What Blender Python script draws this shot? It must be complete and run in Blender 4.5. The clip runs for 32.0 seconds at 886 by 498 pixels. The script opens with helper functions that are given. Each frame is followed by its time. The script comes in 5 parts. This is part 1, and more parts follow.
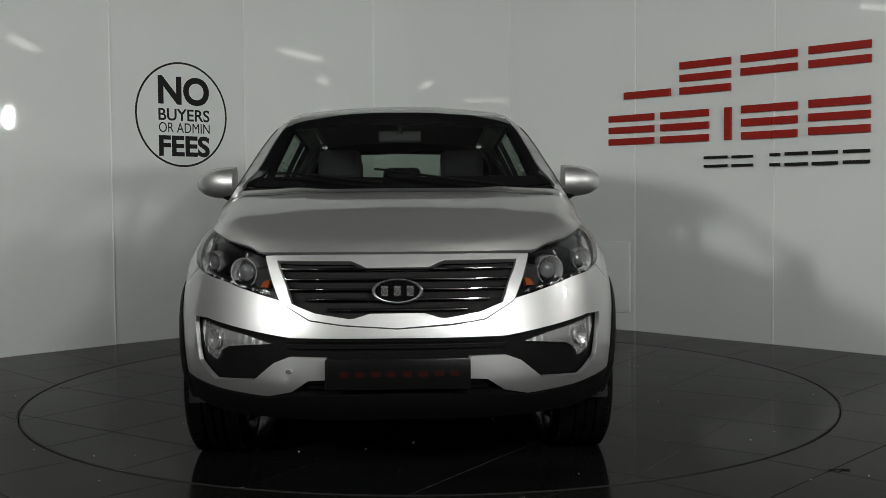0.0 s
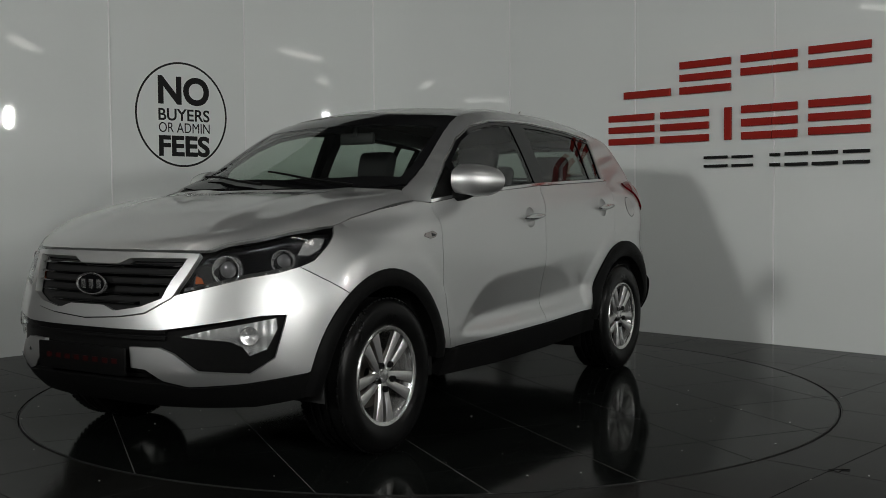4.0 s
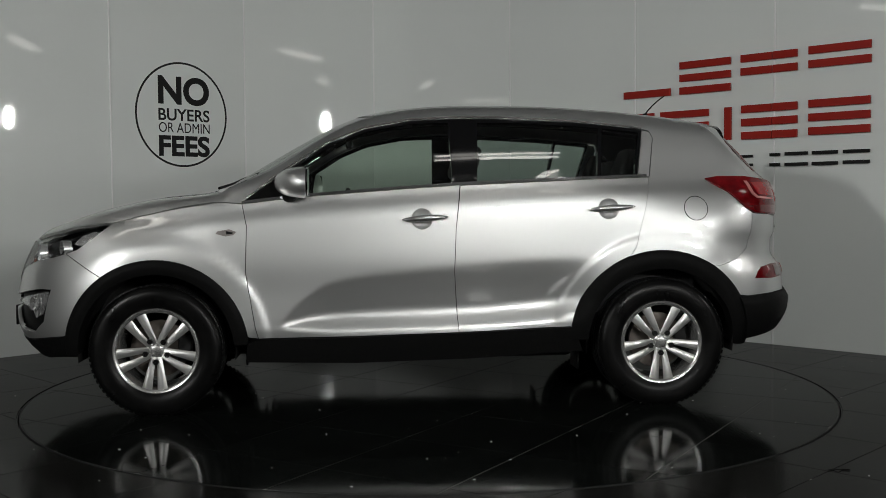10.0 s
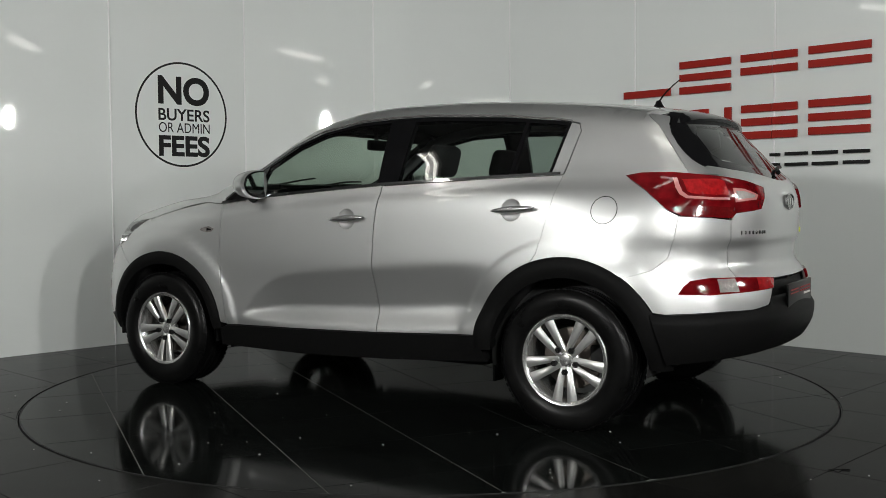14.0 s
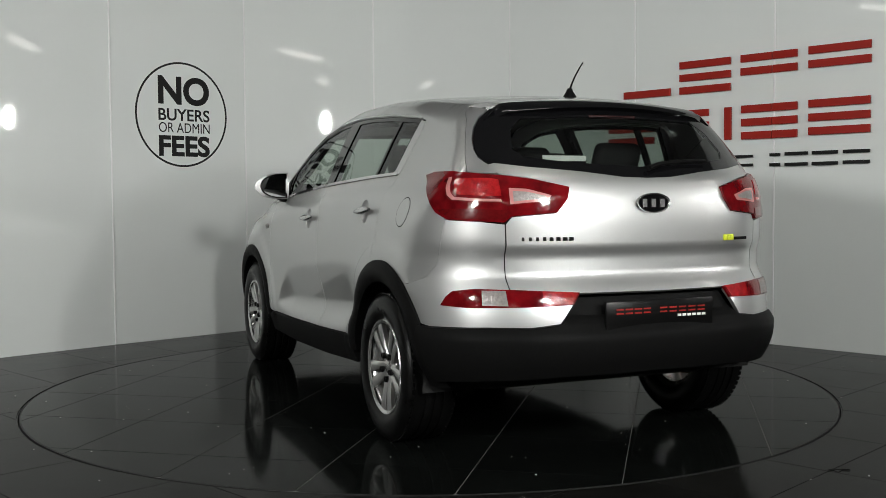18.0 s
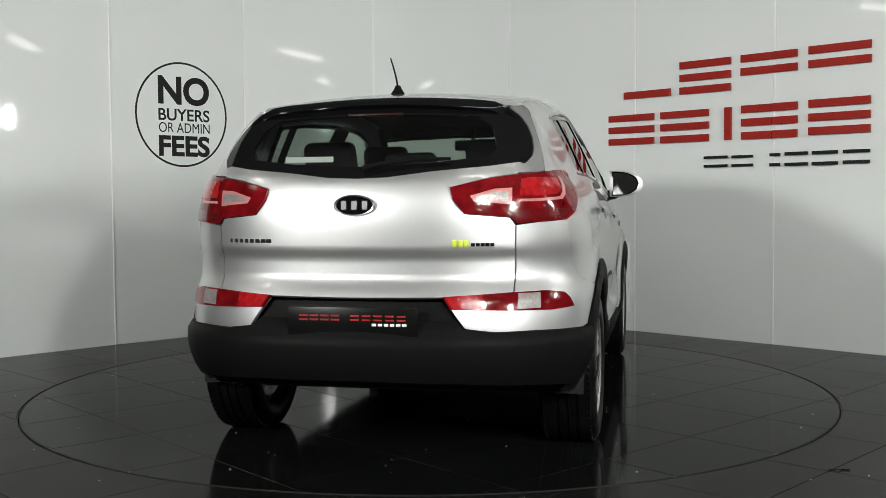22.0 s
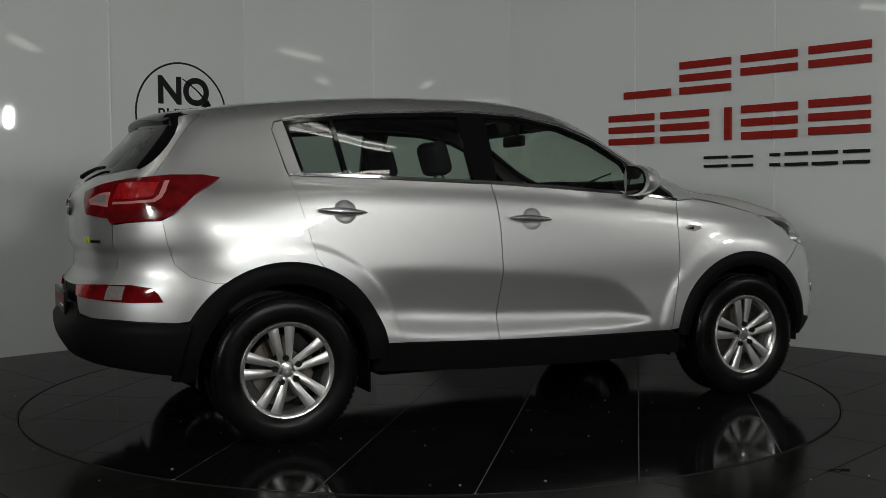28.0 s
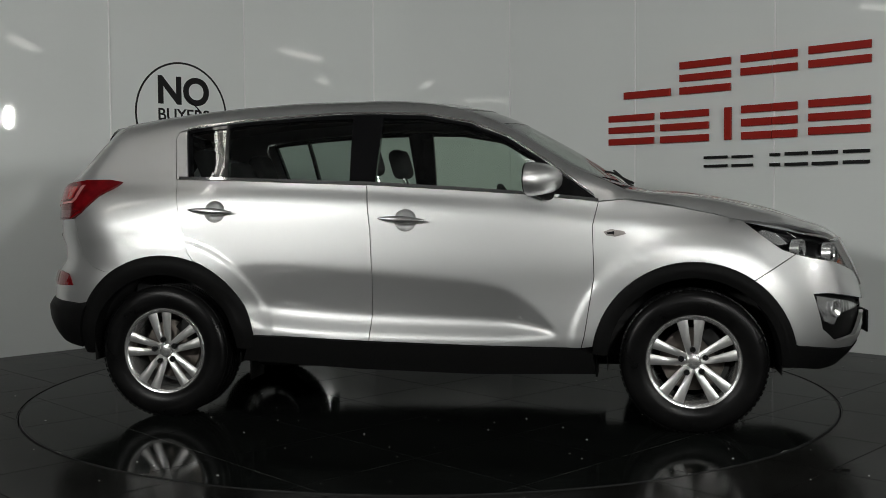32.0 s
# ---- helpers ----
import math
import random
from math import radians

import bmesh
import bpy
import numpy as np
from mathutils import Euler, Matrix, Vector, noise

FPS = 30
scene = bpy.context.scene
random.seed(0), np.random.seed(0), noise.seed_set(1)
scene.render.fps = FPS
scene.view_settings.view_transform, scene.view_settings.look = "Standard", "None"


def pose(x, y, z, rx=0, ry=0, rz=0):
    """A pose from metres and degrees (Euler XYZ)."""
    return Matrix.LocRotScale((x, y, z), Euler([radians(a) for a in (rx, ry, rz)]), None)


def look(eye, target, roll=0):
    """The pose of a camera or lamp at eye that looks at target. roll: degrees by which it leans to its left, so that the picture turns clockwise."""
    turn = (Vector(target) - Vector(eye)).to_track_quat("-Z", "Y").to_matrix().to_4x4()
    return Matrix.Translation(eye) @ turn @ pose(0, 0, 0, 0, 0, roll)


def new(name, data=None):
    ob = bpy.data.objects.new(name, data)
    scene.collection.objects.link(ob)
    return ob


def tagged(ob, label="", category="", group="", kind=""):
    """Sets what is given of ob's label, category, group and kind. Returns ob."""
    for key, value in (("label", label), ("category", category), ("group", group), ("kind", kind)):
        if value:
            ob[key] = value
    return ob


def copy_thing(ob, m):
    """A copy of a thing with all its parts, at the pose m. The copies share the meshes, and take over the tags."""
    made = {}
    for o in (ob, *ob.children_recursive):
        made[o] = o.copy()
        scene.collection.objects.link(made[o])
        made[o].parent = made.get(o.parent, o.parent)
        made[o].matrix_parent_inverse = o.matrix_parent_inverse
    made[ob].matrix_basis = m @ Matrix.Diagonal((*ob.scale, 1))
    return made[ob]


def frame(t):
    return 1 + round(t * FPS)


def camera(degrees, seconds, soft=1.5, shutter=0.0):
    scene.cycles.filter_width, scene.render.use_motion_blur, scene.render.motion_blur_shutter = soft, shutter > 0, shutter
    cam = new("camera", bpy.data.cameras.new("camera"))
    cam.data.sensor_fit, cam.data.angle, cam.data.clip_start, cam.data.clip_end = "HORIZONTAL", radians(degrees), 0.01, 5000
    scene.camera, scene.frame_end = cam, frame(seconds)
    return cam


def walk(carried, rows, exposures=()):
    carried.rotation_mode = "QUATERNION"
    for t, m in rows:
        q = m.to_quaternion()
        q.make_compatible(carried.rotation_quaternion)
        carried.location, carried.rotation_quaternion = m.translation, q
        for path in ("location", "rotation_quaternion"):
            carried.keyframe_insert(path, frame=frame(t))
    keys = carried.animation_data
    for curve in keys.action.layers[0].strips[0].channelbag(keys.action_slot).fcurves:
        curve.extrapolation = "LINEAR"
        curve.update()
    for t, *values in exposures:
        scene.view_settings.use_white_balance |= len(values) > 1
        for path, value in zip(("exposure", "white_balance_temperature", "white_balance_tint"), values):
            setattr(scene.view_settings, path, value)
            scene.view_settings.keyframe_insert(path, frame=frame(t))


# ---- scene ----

# ---------- camera ----------
cam = camera(46.99, 32.0, soft=0.7)
EYE = (0.0, -6.017, 1.095)
CAM = look(EYE, (EYE[0] + math.sin(radians(0.725)) * 10, EYE[1] + math.cos(radians(0.725)) * 10,
                 EYE[2] - math.tan(radians(2.69)) * 10), -0.42)
walk(cam, [(0.0, CAM), (32.0, CAM)],
     exposures=[(0.0, 0.08), (2.0, -0.22), (3.0, -0.25), (6.0, -0.05), (7.0, -0.3), (8.0, -0.45), (9.0, -0.4), (11.0, -0.05), (12.0, 0.02), (14.0, 0.45), (17.0, 0.78), (18.0, 0.5), (20.0, 0.6), (21.0, 0.75), (23.0, 0.85), (25.0, 0.15), (28.0, -0.5), (30.0, -0.85), (32.0, -0.1)])

# heading of the turntable, degrees at seconds
TURN = [(0.0, -88.8), (0.5, -92.1), (1.0, -96.4), (2.0, -105.4), (3.0, -114.2), (4.0, -123.0), (6.0, -140.8), (8.0, -158.5),
        (10.0, -176.3), (12.0, -193.9), (14.0, -211.7), (16.0, -229.7), (18.0, -247.6), (20.0, -265.4), (22.0, -283.2),
        (24.0, -300.6), (26.0, -318.1), (28.0, -335.7), (30.0, -353.5), (32.0, -371.3)]

# ---------- world and light ----------
world = bpy.data.worlds.new("hall")
scene.world = world
world.use_nodes = True
world.node_tree.nodes["Background"].inputs[0].default_value = (0.5, 0.55, 0.52, 1)
world.node_tree.nodes["Background"].inputs[1].default_value = 0.03

TUBE_POWER = 8.0
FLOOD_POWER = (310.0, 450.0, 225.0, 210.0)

# ---------- materials ----------
def mat(name, color, rough=0.5, metal=0.0, coat=0.0, coat_rough=0.05, spec=0.5, emit=0.0, trans=0.0, ior=1.45,
        grain=0.0, grain_scale=40.0, bump=0.0, bump_scale=60.0, stain=0.0, stain_scale=2.5, vary=0.0):
    """A node material: colour broken by grain and broad stains, roughness wear, fine relief."""
    m = bpy.data.materials.new(name)
    m.use_nodes = True
    nt = m.node_tree
    p = nt.nodes["Principled BSDF"]
    p.inputs["Base Color"].default_value = (*color, 1)
    p.inputs["Roughness"].default_value = rough
    p.inputs["Metallic"].default_value = metal
    p.inputs["Coat Weight"].default_value = coat
    p.inputs["Coat Roughness"].default_value = coat_rough
    p.inputs["Specular IOR Level"].default_value = spec
    p.inputs["Transmission Weight"].default_value = trans
    p.inputs["IOR"].default_value = ior
    if emit:
        p.inputs["Emission Color"].default_value = (*color, 1)
        p.inputs["Emission Strength"].default_value = emit
    tc = nt.nodes.new("ShaderNodeTexCoord")
    col = None
    def mix(fac, lo, hi, prev):
        mx = nt.nodes.new("ShaderNodeMix")
        mx.data_type, mx.blend_type = "RGBA", "MULTIPLY"
        mx.inputs[0].default_value = 1.0
        rmp = nt.nodes.new("ShaderNodeMapRange")
        rmp.inputs["From Min"].default_value, rmp.inputs["From Max"].default_value = 0.25, 0.75
        rmp.inputs["To Min"].default_value, rmp.inputs["To Max"].default_value = lo, hi
        nt.links.new(fac, rmp.inputs["Value"])
        if prev is None:
            mx.inputs[6].default_value = (*color, 1)
        else:
            nt.links.new(prev, mx.inputs[6])
        nt.links.new(rmp.outputs["Result"], mx.inputs[7])
        return mx.outputs[2]
    def noise_at(scale, detail=4):
        n = nt.nodes.new("ShaderNodeTexNoise")
        n.inputs["Scale"].default_value, n.inputs["Detail"].default_value = scale, detail
        nt.links.new(tc.outputs["Object"], n.inputs["Vector"])
        return n.outputs["Fac"]
    if grain:
        col = mix(noise_at(grain_scale), 1 - grain, 1 + grain, col)
    if stain:
        f = noise_at(stain_scale, 6)
        col = mix(f, 1 - stain, 1 + stain, col)
        rr = nt.nodes.new("ShaderNodeMapRange")
        rr.inputs["From Min"].default_value, rr.inputs["From Max"].default_value = 0.3, 0.7
        rr.inputs["To Min"].default_value, rr.inputs["To Max"].default_value = rough * 0.85, min(1, rough * 1.25 + 0.01)
        nt.links.new(f, rr.inputs["Value"])
        nt.links.new(rr.outputs["Result"], p.inputs["Roughness"])
    if vary:
        oi = nt.nodes.new("ShaderNodeObjectInfo")
        mp = nt.nodes.new("ShaderNodeMapRange")
        mp.inputs["From Min"].default_value, mp.inputs["From Max"].default_value = 0.0, 1.0
        mp.inputs["To Min"].default_value, mp.inputs["To Max"].default_value = 0.25, 0.75
        nt.links.new(oi.outputs["Random"], mp.inputs["Value"])
        col = mix(mp.outputs["Result"], 1 - vary, 1 + vary, col)
    if col is not None:
        nt.links.new(col, p.inputs["Base Color"])
    if bump:
        b = nt.nodes.new("ShaderNodeBump")
        b.inputs["Strength"].default_value, b.inputs["Distance"].default_value = bump, 0.002
        nt.links.new(noise_at(bump_scale), b.inputs["Height"])
        nt.links.new(b.outputs["Normal"], p.inputs["Normal"])
    return m


M_WALL = mat("white_laminate", (0.74, 0.765, 0.75), 0.025, spec=0.35, stain=0.02, stain_scale=0.8)
M_JOINT = mat("joint_strip", (0.8, 0.8, 0.8), 0.35)
M_FLOOR = mat("black_granite_tile", (0.0045, 0.0052, 0.0048), 0.08, spec=0.042, grain=0.25, grain_scale=220, stain=0.3, stain_scale=3.0, vary=0.15)
M_FLOOR_OUT = mat("dusty_black_tile", (0.008, 0.008, 0.0074), 0.15, spec=0.035, grain=0.3, grain_scale=160, stain=0.45, stain_scale=1.6, vary=0.12)
M_GROUT_FLOOR = mat("dark_grout", (0.010, 0.010, 0.009), 0.2, spec=0.08, grain=0.3, grain_scale=30)
M_GROUT = mat("grout", (0.16, 0.16, 0.15), 0.8, grain=0.3, grain_scale=30)
M_GAP = mat("black_gap", (0.004, 0.004, 0.004), 0.9)
M_EDGE = mat("steel_edge", (0.03, 0.03, 0.03), 0.45, metal=0.6)
M_HALL = mat("hall_wall", (0.25, 0.255, 0.25), 0.7, stain=0.1, grain=0.05)
M_CEIL = mat("dark_ceiling", (0.12, 0.12, 0.12), 0.9, stain=0.1)
M_RED = mat("red_acrylic", (0.30, 0.012, 0.006), 0.4, spec=0.3, stain=0.04)
M_BLACK = mat("black_acrylic", (0.008, 0.008, 0.008), 0.5, spec=0.2)
M_VINYL = mat("black_vinyl", (0.01, 0.01, 0.01), 0.5, spec=0.2)
M_TUBE = mat("tube_glow", (1.0, 0.98, 0.93), 0.5, emit=TUBE_POWER)
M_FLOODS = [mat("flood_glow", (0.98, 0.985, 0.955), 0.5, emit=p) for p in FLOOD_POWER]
M_SMOKE = mat("smoked_chrome", (0.055, 0.055, 0.06), 0.22, metal=1.0)
M_PINK = mat("pale_pink_guide", (0.50, 0.19, 0.18), 0.15, coat=1.0)
M_BODYFIX = mat("fitting_white", (0.7, 0.7, 0.68), 0.4)
M_DIRT = mat("pale_crumb", (0.42, 0.42, 0.40), 0.8)

M_PAINT = mat("silver_metallic_paint", (0.63, 0.635, 0.63), 0.43, metal=0.91, coat=1.0, coat_rough=0.022, grain=0.03, grain_scale=900)
M_PAINT.node_tree.nodes["Principled BSDF"].inputs["Coat IOR"].default_value = 1.55
M_CLAD = mat("textured_black_plastic", (0.006, 0.006, 0.006), 0.45, spec=0.045, bump=0.25, bump_scale=500, grain=0.15, grain_scale=60)
M_GLOSSBLK = mat("gloss_black", (0.004, 0.004, 0.0045), 0.07, spec=0.3, coat=0.2)
M_CHROME = mat("chrome", (0.75, 0.75, 0.75), 0.08, metal=1.0)
M_SATIN = mat("satin_silver", (0.62, 0.62, 0.62), 0.25, metal=0.9, coat=0.3)
M_ALLOY = mat("alloy_silver", (0.62, 0.62, 0.61), 0.26, metal=0.85, coat=0.6, grain=0.04, grain_scale=300)
M_RUBBER = mat("tyre_rubber", (0.004, 0.004, 0.004), 0.30, spec=0.17, grain=0.3, grain_scale=25, bump=0.2, bump_scale=300, stain=0.3, stain_scale=6)
M_DISC = mat("brake_disc", (0.16, 0.14, 0.125), 0.4, metal=0.9, grain=0.2, grain_scale=30)
M_UNDER = mat("underbody", (0.01, 0.01, 0.01), 0.8, grain=0.3, grain_scale=12)
M_TRIM = mat("dark_interior", (0.022, 0.022, 0.023), 0.7, bump=0.2, bump_scale=300)
M_FABRIC = mat("dark_grey_cloth", (0.015, 0.015, 0.016), 0.95, bump=0.4, bump_scale=400, grain=0.15, grain_scale=80)
M_LINING = mat("headlining", (0.07, 0.07, 0.067), 0.95, grain=0.1)
M_AMBER = mat("amber_plastic", (0.22, 0.05, 0.01), 0.2, spec=0.6)
M_REFLECTOR = mat("lamp_reflector", (0.82, 0.82, 0.82), 0.24, metal=0.85, coat=0.6)
M_PROJECTOR = mat("projector_glass", (0.16, 0.16, 0.165), 0.12, metal=0.5, coat=1.0)
M_REDLENS = mat("red_lens", (0.12, 0.003, 0.005), 0.08, spec=0.3, coat=0.5, grain=0.5, grain_scale=16, bump=0.5, bump_scale=45)
M_REDDEEP = mat("deep_red_lens", (0.10, 0.003, 0.004), 0.15, coat=1.0, grain=0.2, grain_scale=80)
M_CLEARLENS = mat("frosted_clear_lens", (0.24, 0.22, 0.21), 0.30, coat=0.4, metal=0.3, grain=0.2, grain_scale=70, bump=0.9, bump_scale=110)
M_DIMRED = mat("dim_red_print", (0.018, 0.002, 0.002), 0.4, spec=0.2)
M_PLATERED = mat("red_print", (0.30, 0.014, 0.010), 0.4)
M_REDCORE = mat("bright_red_core", (0.30, 0.008, 0.010), 0.12, coat=1.0, grain=0.35, grain_scale=45, bump=0.8, bump_scale=90)
M_SLAT = mat("dark_chrome_slat", (0.09, 0.09, 0.092), 0.22, metal=1.0)
M_WHEEL = mat("satin_alloy", (0.64, 0.64, 0.63), 0.36, metal=0.85, coat=0.25, grain=0.05, grain_scale=300)
M_NUT = mat("dark_nut", (0.02, 0.02, 0.02), 0.35, metal=0.8)
M_PLATE = mat("plate_black", (0.004, 0.004, 0.004), 0.3, spec=0.2)
M_YELLOW = mat("lime_badge", (0.55, 0.62, 0.03), 0.4)
M_CREAM = mat("paper_white", (0.75, 0.75, 0.72), 0.6)
M_MIRROR = mat("mirror_glass", (0.85, 0.87, 0.87), 0.02, metal=1.0)


def glass(name, tint, rough=0.0):
    """Thin pane: tinted see-through with a clear reflection."""
    m = bpy.data.materials.new(name)
    m.use_nodes = True
    nt = m.node_tree
    nt.nodes.remove(nt.nodes["Principled BSDF"])
    out = nt.nodes["Material Output"]
    tr, gl, mx = nt.nodes.new("ShaderNodeBsdfTransparent"), nt.nodes.new("ShaderNodeBsdfGlossy"), nt.nodes.new("ShaderNodeMixShader")
    lw, pw, ma = nt.nodes.new("ShaderNodeLayerWeight"), nt.nodes.new("ShaderNodeMath"), nt.nodes.new("ShaderNodeMath")
    lw.inputs["Blend"].default_value = 0.5
    pw.operation, ma.operation = "POWER", "MULTIPLY_ADD"
    pw.inputs[1].default_value, ma.inputs[1].default_value, ma.inputs[2].default_value = 5.0, 0.93, 0.07
    nt.links.new(lw.outputs["Facing"], pw.inputs[0])
    nt.links.new(pw.outputs[0], ma.inputs[0])
    tr.inputs[0].default_value = (*tint, 1)
    gl.inputs["Roughness"].default_value = rough
    nt.links.new(ma.outputs[0], mx.inputs[0])
    nt.links.new(tr.outputs[0], mx.inputs[1])
    nt.links.new(gl.outputs[0], mx.inputs[2])
    nt.links.new(mx.outputs[0], out.inputs[0])
    return m


M_GLASS = glass("green_tinted_glass", (0.70, 0.78, 0.72))
M_PRIVACY = glass("rear_glass", (0.55, 0.62, 0.58))
M_REARGLASS = glass("rear_window_glass", (0.40, 0.45, 0.42))
M_LENS = glass("clear_lens", (0.92, 0.93, 0.93), 0.01)


# ---------- mesh helpers ----------
def link_mesh(name, bm, material, smooth=True):
    me = bpy.data.meshes.new(name)
    bm.normal_update()
    bm.to_mesh(me)
    bm.free()
    me.materials.append(material)
    if smooth:
        me.polygons.foreach_set("use_smooth", [True] * len(me.polygons))
        me.set_sharp_from_angle(angle=radians(40))
    return new(name, me)


def part(name, bm, material, parent, label="", smooth=True):
    ob = link_mesh(name, bm, material, smooth)
    ob.parent = parent
    if label:
        ob["label"] = label
    return ob


def thing(name, label, category, group="", m=None):
    ob = new(name)
    ob.empty_display_size = 0.2
    if m is not None:
        ob.matrix_basis = m
    return tagged(ob, label, category, group)


def box(bm, x0, x1, y0, y1, z0, z1, bevel=0.0, seg=2, m=None):
    """A box between corners, its edges rounded."""
    r = bmesh.ops.create_cube(bm, size=1.0)
    vs = r["verts"]
    for v in vs:
        v.co = Vector(((x0 + x1) / 2 + v.co.x * (x1 - x0), (y0 + y1) / 2 + v.co.y * (y1 - y0), (z0 + z1) / 2 + v.co.z * (z1 - z0)))
    if bevel:
        es = list({e for v in vs for e in v.link_edges})
        g = bmesh.ops.bevel(bm, geom=es, offset=bevel, segments=seg, profile=0.5, affect="EDGES")
        vs = list({v for f in g["faces"] for v in f.verts} | {v for v in vs if v.is_valid})
    if m is not None:
        bmesh.ops.transform(bm, matrix=m, verts=[v for v in vs if v.is_valid])
    return bm


def lathe(bm, profile, seg=48, axis="Y", closed=False):
    """Turn a profile of (radius, along) round an axis."""
    rings = []
    for r, a in profile:
        ring = []
        for i in range(seg):
            t = 2 * math.pi * i / seg
            c, s = r * math.cos(t), r * math.sin(t)
            ring.append(bm.verts.new({"Y": (c, a, s), "X": (a, c, s), "Z": (c, s, a)}[axis]))
        rings.append(ring)
    pairs = list(zip(rings, rings[1:])) + ([(rings[-1], rings[0])] if closed else [])
    for p, q in pairs:
        for i in range(seg):
            j = (i + 1) % seg
            bm.faces.new((p[i], p[j], q[j], q[i]))
    bmesh.ops.recalc_face_normals(bm, faces=bm.faces)
    return bm


def tube(bm, pts, r, seg=10, r_end=None):
    """A round bar along points, its radius going from r to r_end."""
    pts = [Vector(p) for p in pts]
    rings = []
    for i, p in enumerate(pts):
        d = (pts[min(i + 1, len(pts) - 1)] - pts[max(i - 1, 0)]).normalized()
        u = d.orthogonal().normalized() if i == 0 else (u - d * u.dot(d)).normalized()
        w = d.cross(u)
        rad = r if r_end is None else r + (r_end - r) * i / (len(pts) - 1)
        rings.append([bm.verts.new(p + rad * (math.cos(2 * math.pi * k / seg) * u + math.sin(2 * math.pi * k / seg) * w)) for k in range(seg)])
    for a, b in zip(rings, rings[1:]):
        for k in range(seg):
            bm.faces.new((a[k], a[(k + 1) % seg], b[(k + 1) % seg], b[k]))
    bm.faces.new(rings[0][::-1])
    bm.faces.new(rings[-1])
    return bm


def prism(bm, poly, depth, m=None):
    """A flat polygon (x, z) given thickness along y, from 0 to -depth."""
    a = [bm.verts.new((x, 0, z)) for x, z in poly]
    b = [bm.verts.new((x, -depth, z)) for x, z in poly]
    bm.faces.new(a)
    bm.faces.new(b[::-1])
    n = len(a)
    for i in range(n):
        bm.faces.new((a[i], b[i], b[(i + 1) % n], a[(i + 1) % n]))
    if m is not None:
        bmesh.ops.transform(bm, matrix=m, verts=a + b)
    bmesh.ops.recalc_face_normals(bm, faces=bm.faces)
    return bm

# ---------- the display bay: faceted wall, floor, hall ----------
WALL_PLAN = [(-4.02, 0.02), (-3.31, 1.02), (-2.445, 1.883), (-1.562, 2.704), (-0.50, 3.304), (0.727, 3.168), (1.703, 2.437), (2.569, 1.574),
             (3.43, 0.70), (4.05, -0.36)]
WALL_H = 3.7


def panel_frame(i):
    """Pose of wall panel i: x along it, z up, -y out of its face towards the room."""
    a, b = Vector((*WALL_PLAN[i], 0)), Vector((*WALL_PLAN[i + 1], 0))
    t = (b - a).normalized()
    n = Vector((t.y, -t.x, 0))
    m = Matrix((t, -n, Vector((0, 0, 1)))).transposed().to_4x4()
    m.translation = a
    return m, (b - a).length


def build_bay_wall():
    for i in range(len(WALL_PLAN) - 1):
        m, w = panel_frame(i)
        wall = tagged(new(f"wall_bay_{i + 1}"), "glossy white laminate wall panel of the display bay", "wall", "bay wall", "structure")
        wall.matrix_basis = m
        bm = bmesh.new()
        box(bm, 0.002, w - 0.002, 0.0, 0.10, 0.0, WALL_H, 0.0015, 1)
        part("panel", bm, M_WALL, wall, smooth=False)
        bm = bmesh.new()
        box(bm, -0.006, 0.006, -0.006, 0.05, 0.002, WALL_H, 0.002, 1)
        part("joint_strip", bm, M_JOINT, wall, smooth=False)


build_bay_wall()

R_TABLE = 2.272


def tile_mesh(name, poly, z0, z1):
    """One floor tile as a thin slab with its upper edge eased."""
    bm = bmesh.new()
    c = Vector((sum(p[0] for p in poly) / len(poly), sum(p[1] for p in poly) / len(poly)))
    lo = [bm.verts.new((x, y, z0)) for x, y in poly]
    mid = [bm.verts.new((x, y, z1 - 0.0012)) for x, y in poly]
    top = []
    for x, y in poly:
        d = (Vector((x, y)) - c)
        d = d * (1 - 0.0012 / max(d.length, 0.01))
        top.append(bm.verts.new((c.x + d.x, c.y + d.y, z1)))
    n = len(poly)
    for i in range(n):
        j = (i + 1) % n
        bm.faces.new((lo[i], lo[j], mid[j], mid[i]))
        bm.faces.new((mid[i], mid[j], top[j], top[i]))
    bm.faces.new(top)
    return bm


def clip_circle(x0, y0, s, radius):
    """Square cell cut to a disc, as a polygon, or None outside it."""
    pts = []
    n = 14
    edge = [(x0 + s * k / n, y0) for k in range(n)] + [(x0 + s, y0 + s * k / n) for k in range(n)] \
        + [(x0 + s - s * k / n, y0 + s) for k in range(n)] + [(x0, y0 + s - s * k / n) for k in range(n)]
    ins = [math.hypot(*p) <= radius for p in edge]
    if not any(ins):
        return None
    if all(ins):
        return [edge[0], edge[n], edge[2 * n], edge[3 * n]]
    for p, ok in zip(edge, ins):
        if ok:
            pts.append(p)
        else:
            r = math.hypot(*p)
            q = (p[0] * radius / r, p[1] * radius / r)
            if x0 - 1e-6 <= q[0] <= x0 + s + 1e-6 and y0 - 1e-6 <= q[1] <= y0 + s + 1e-6:
                pts.append(q)
    out = []
    for p in pts:
        if not out or math.hypot(p[0] - out[-1][0], p[1] - out[-1][1]) > 0.004:
            out.append(p)
    return out if len(out) >= 3 else None


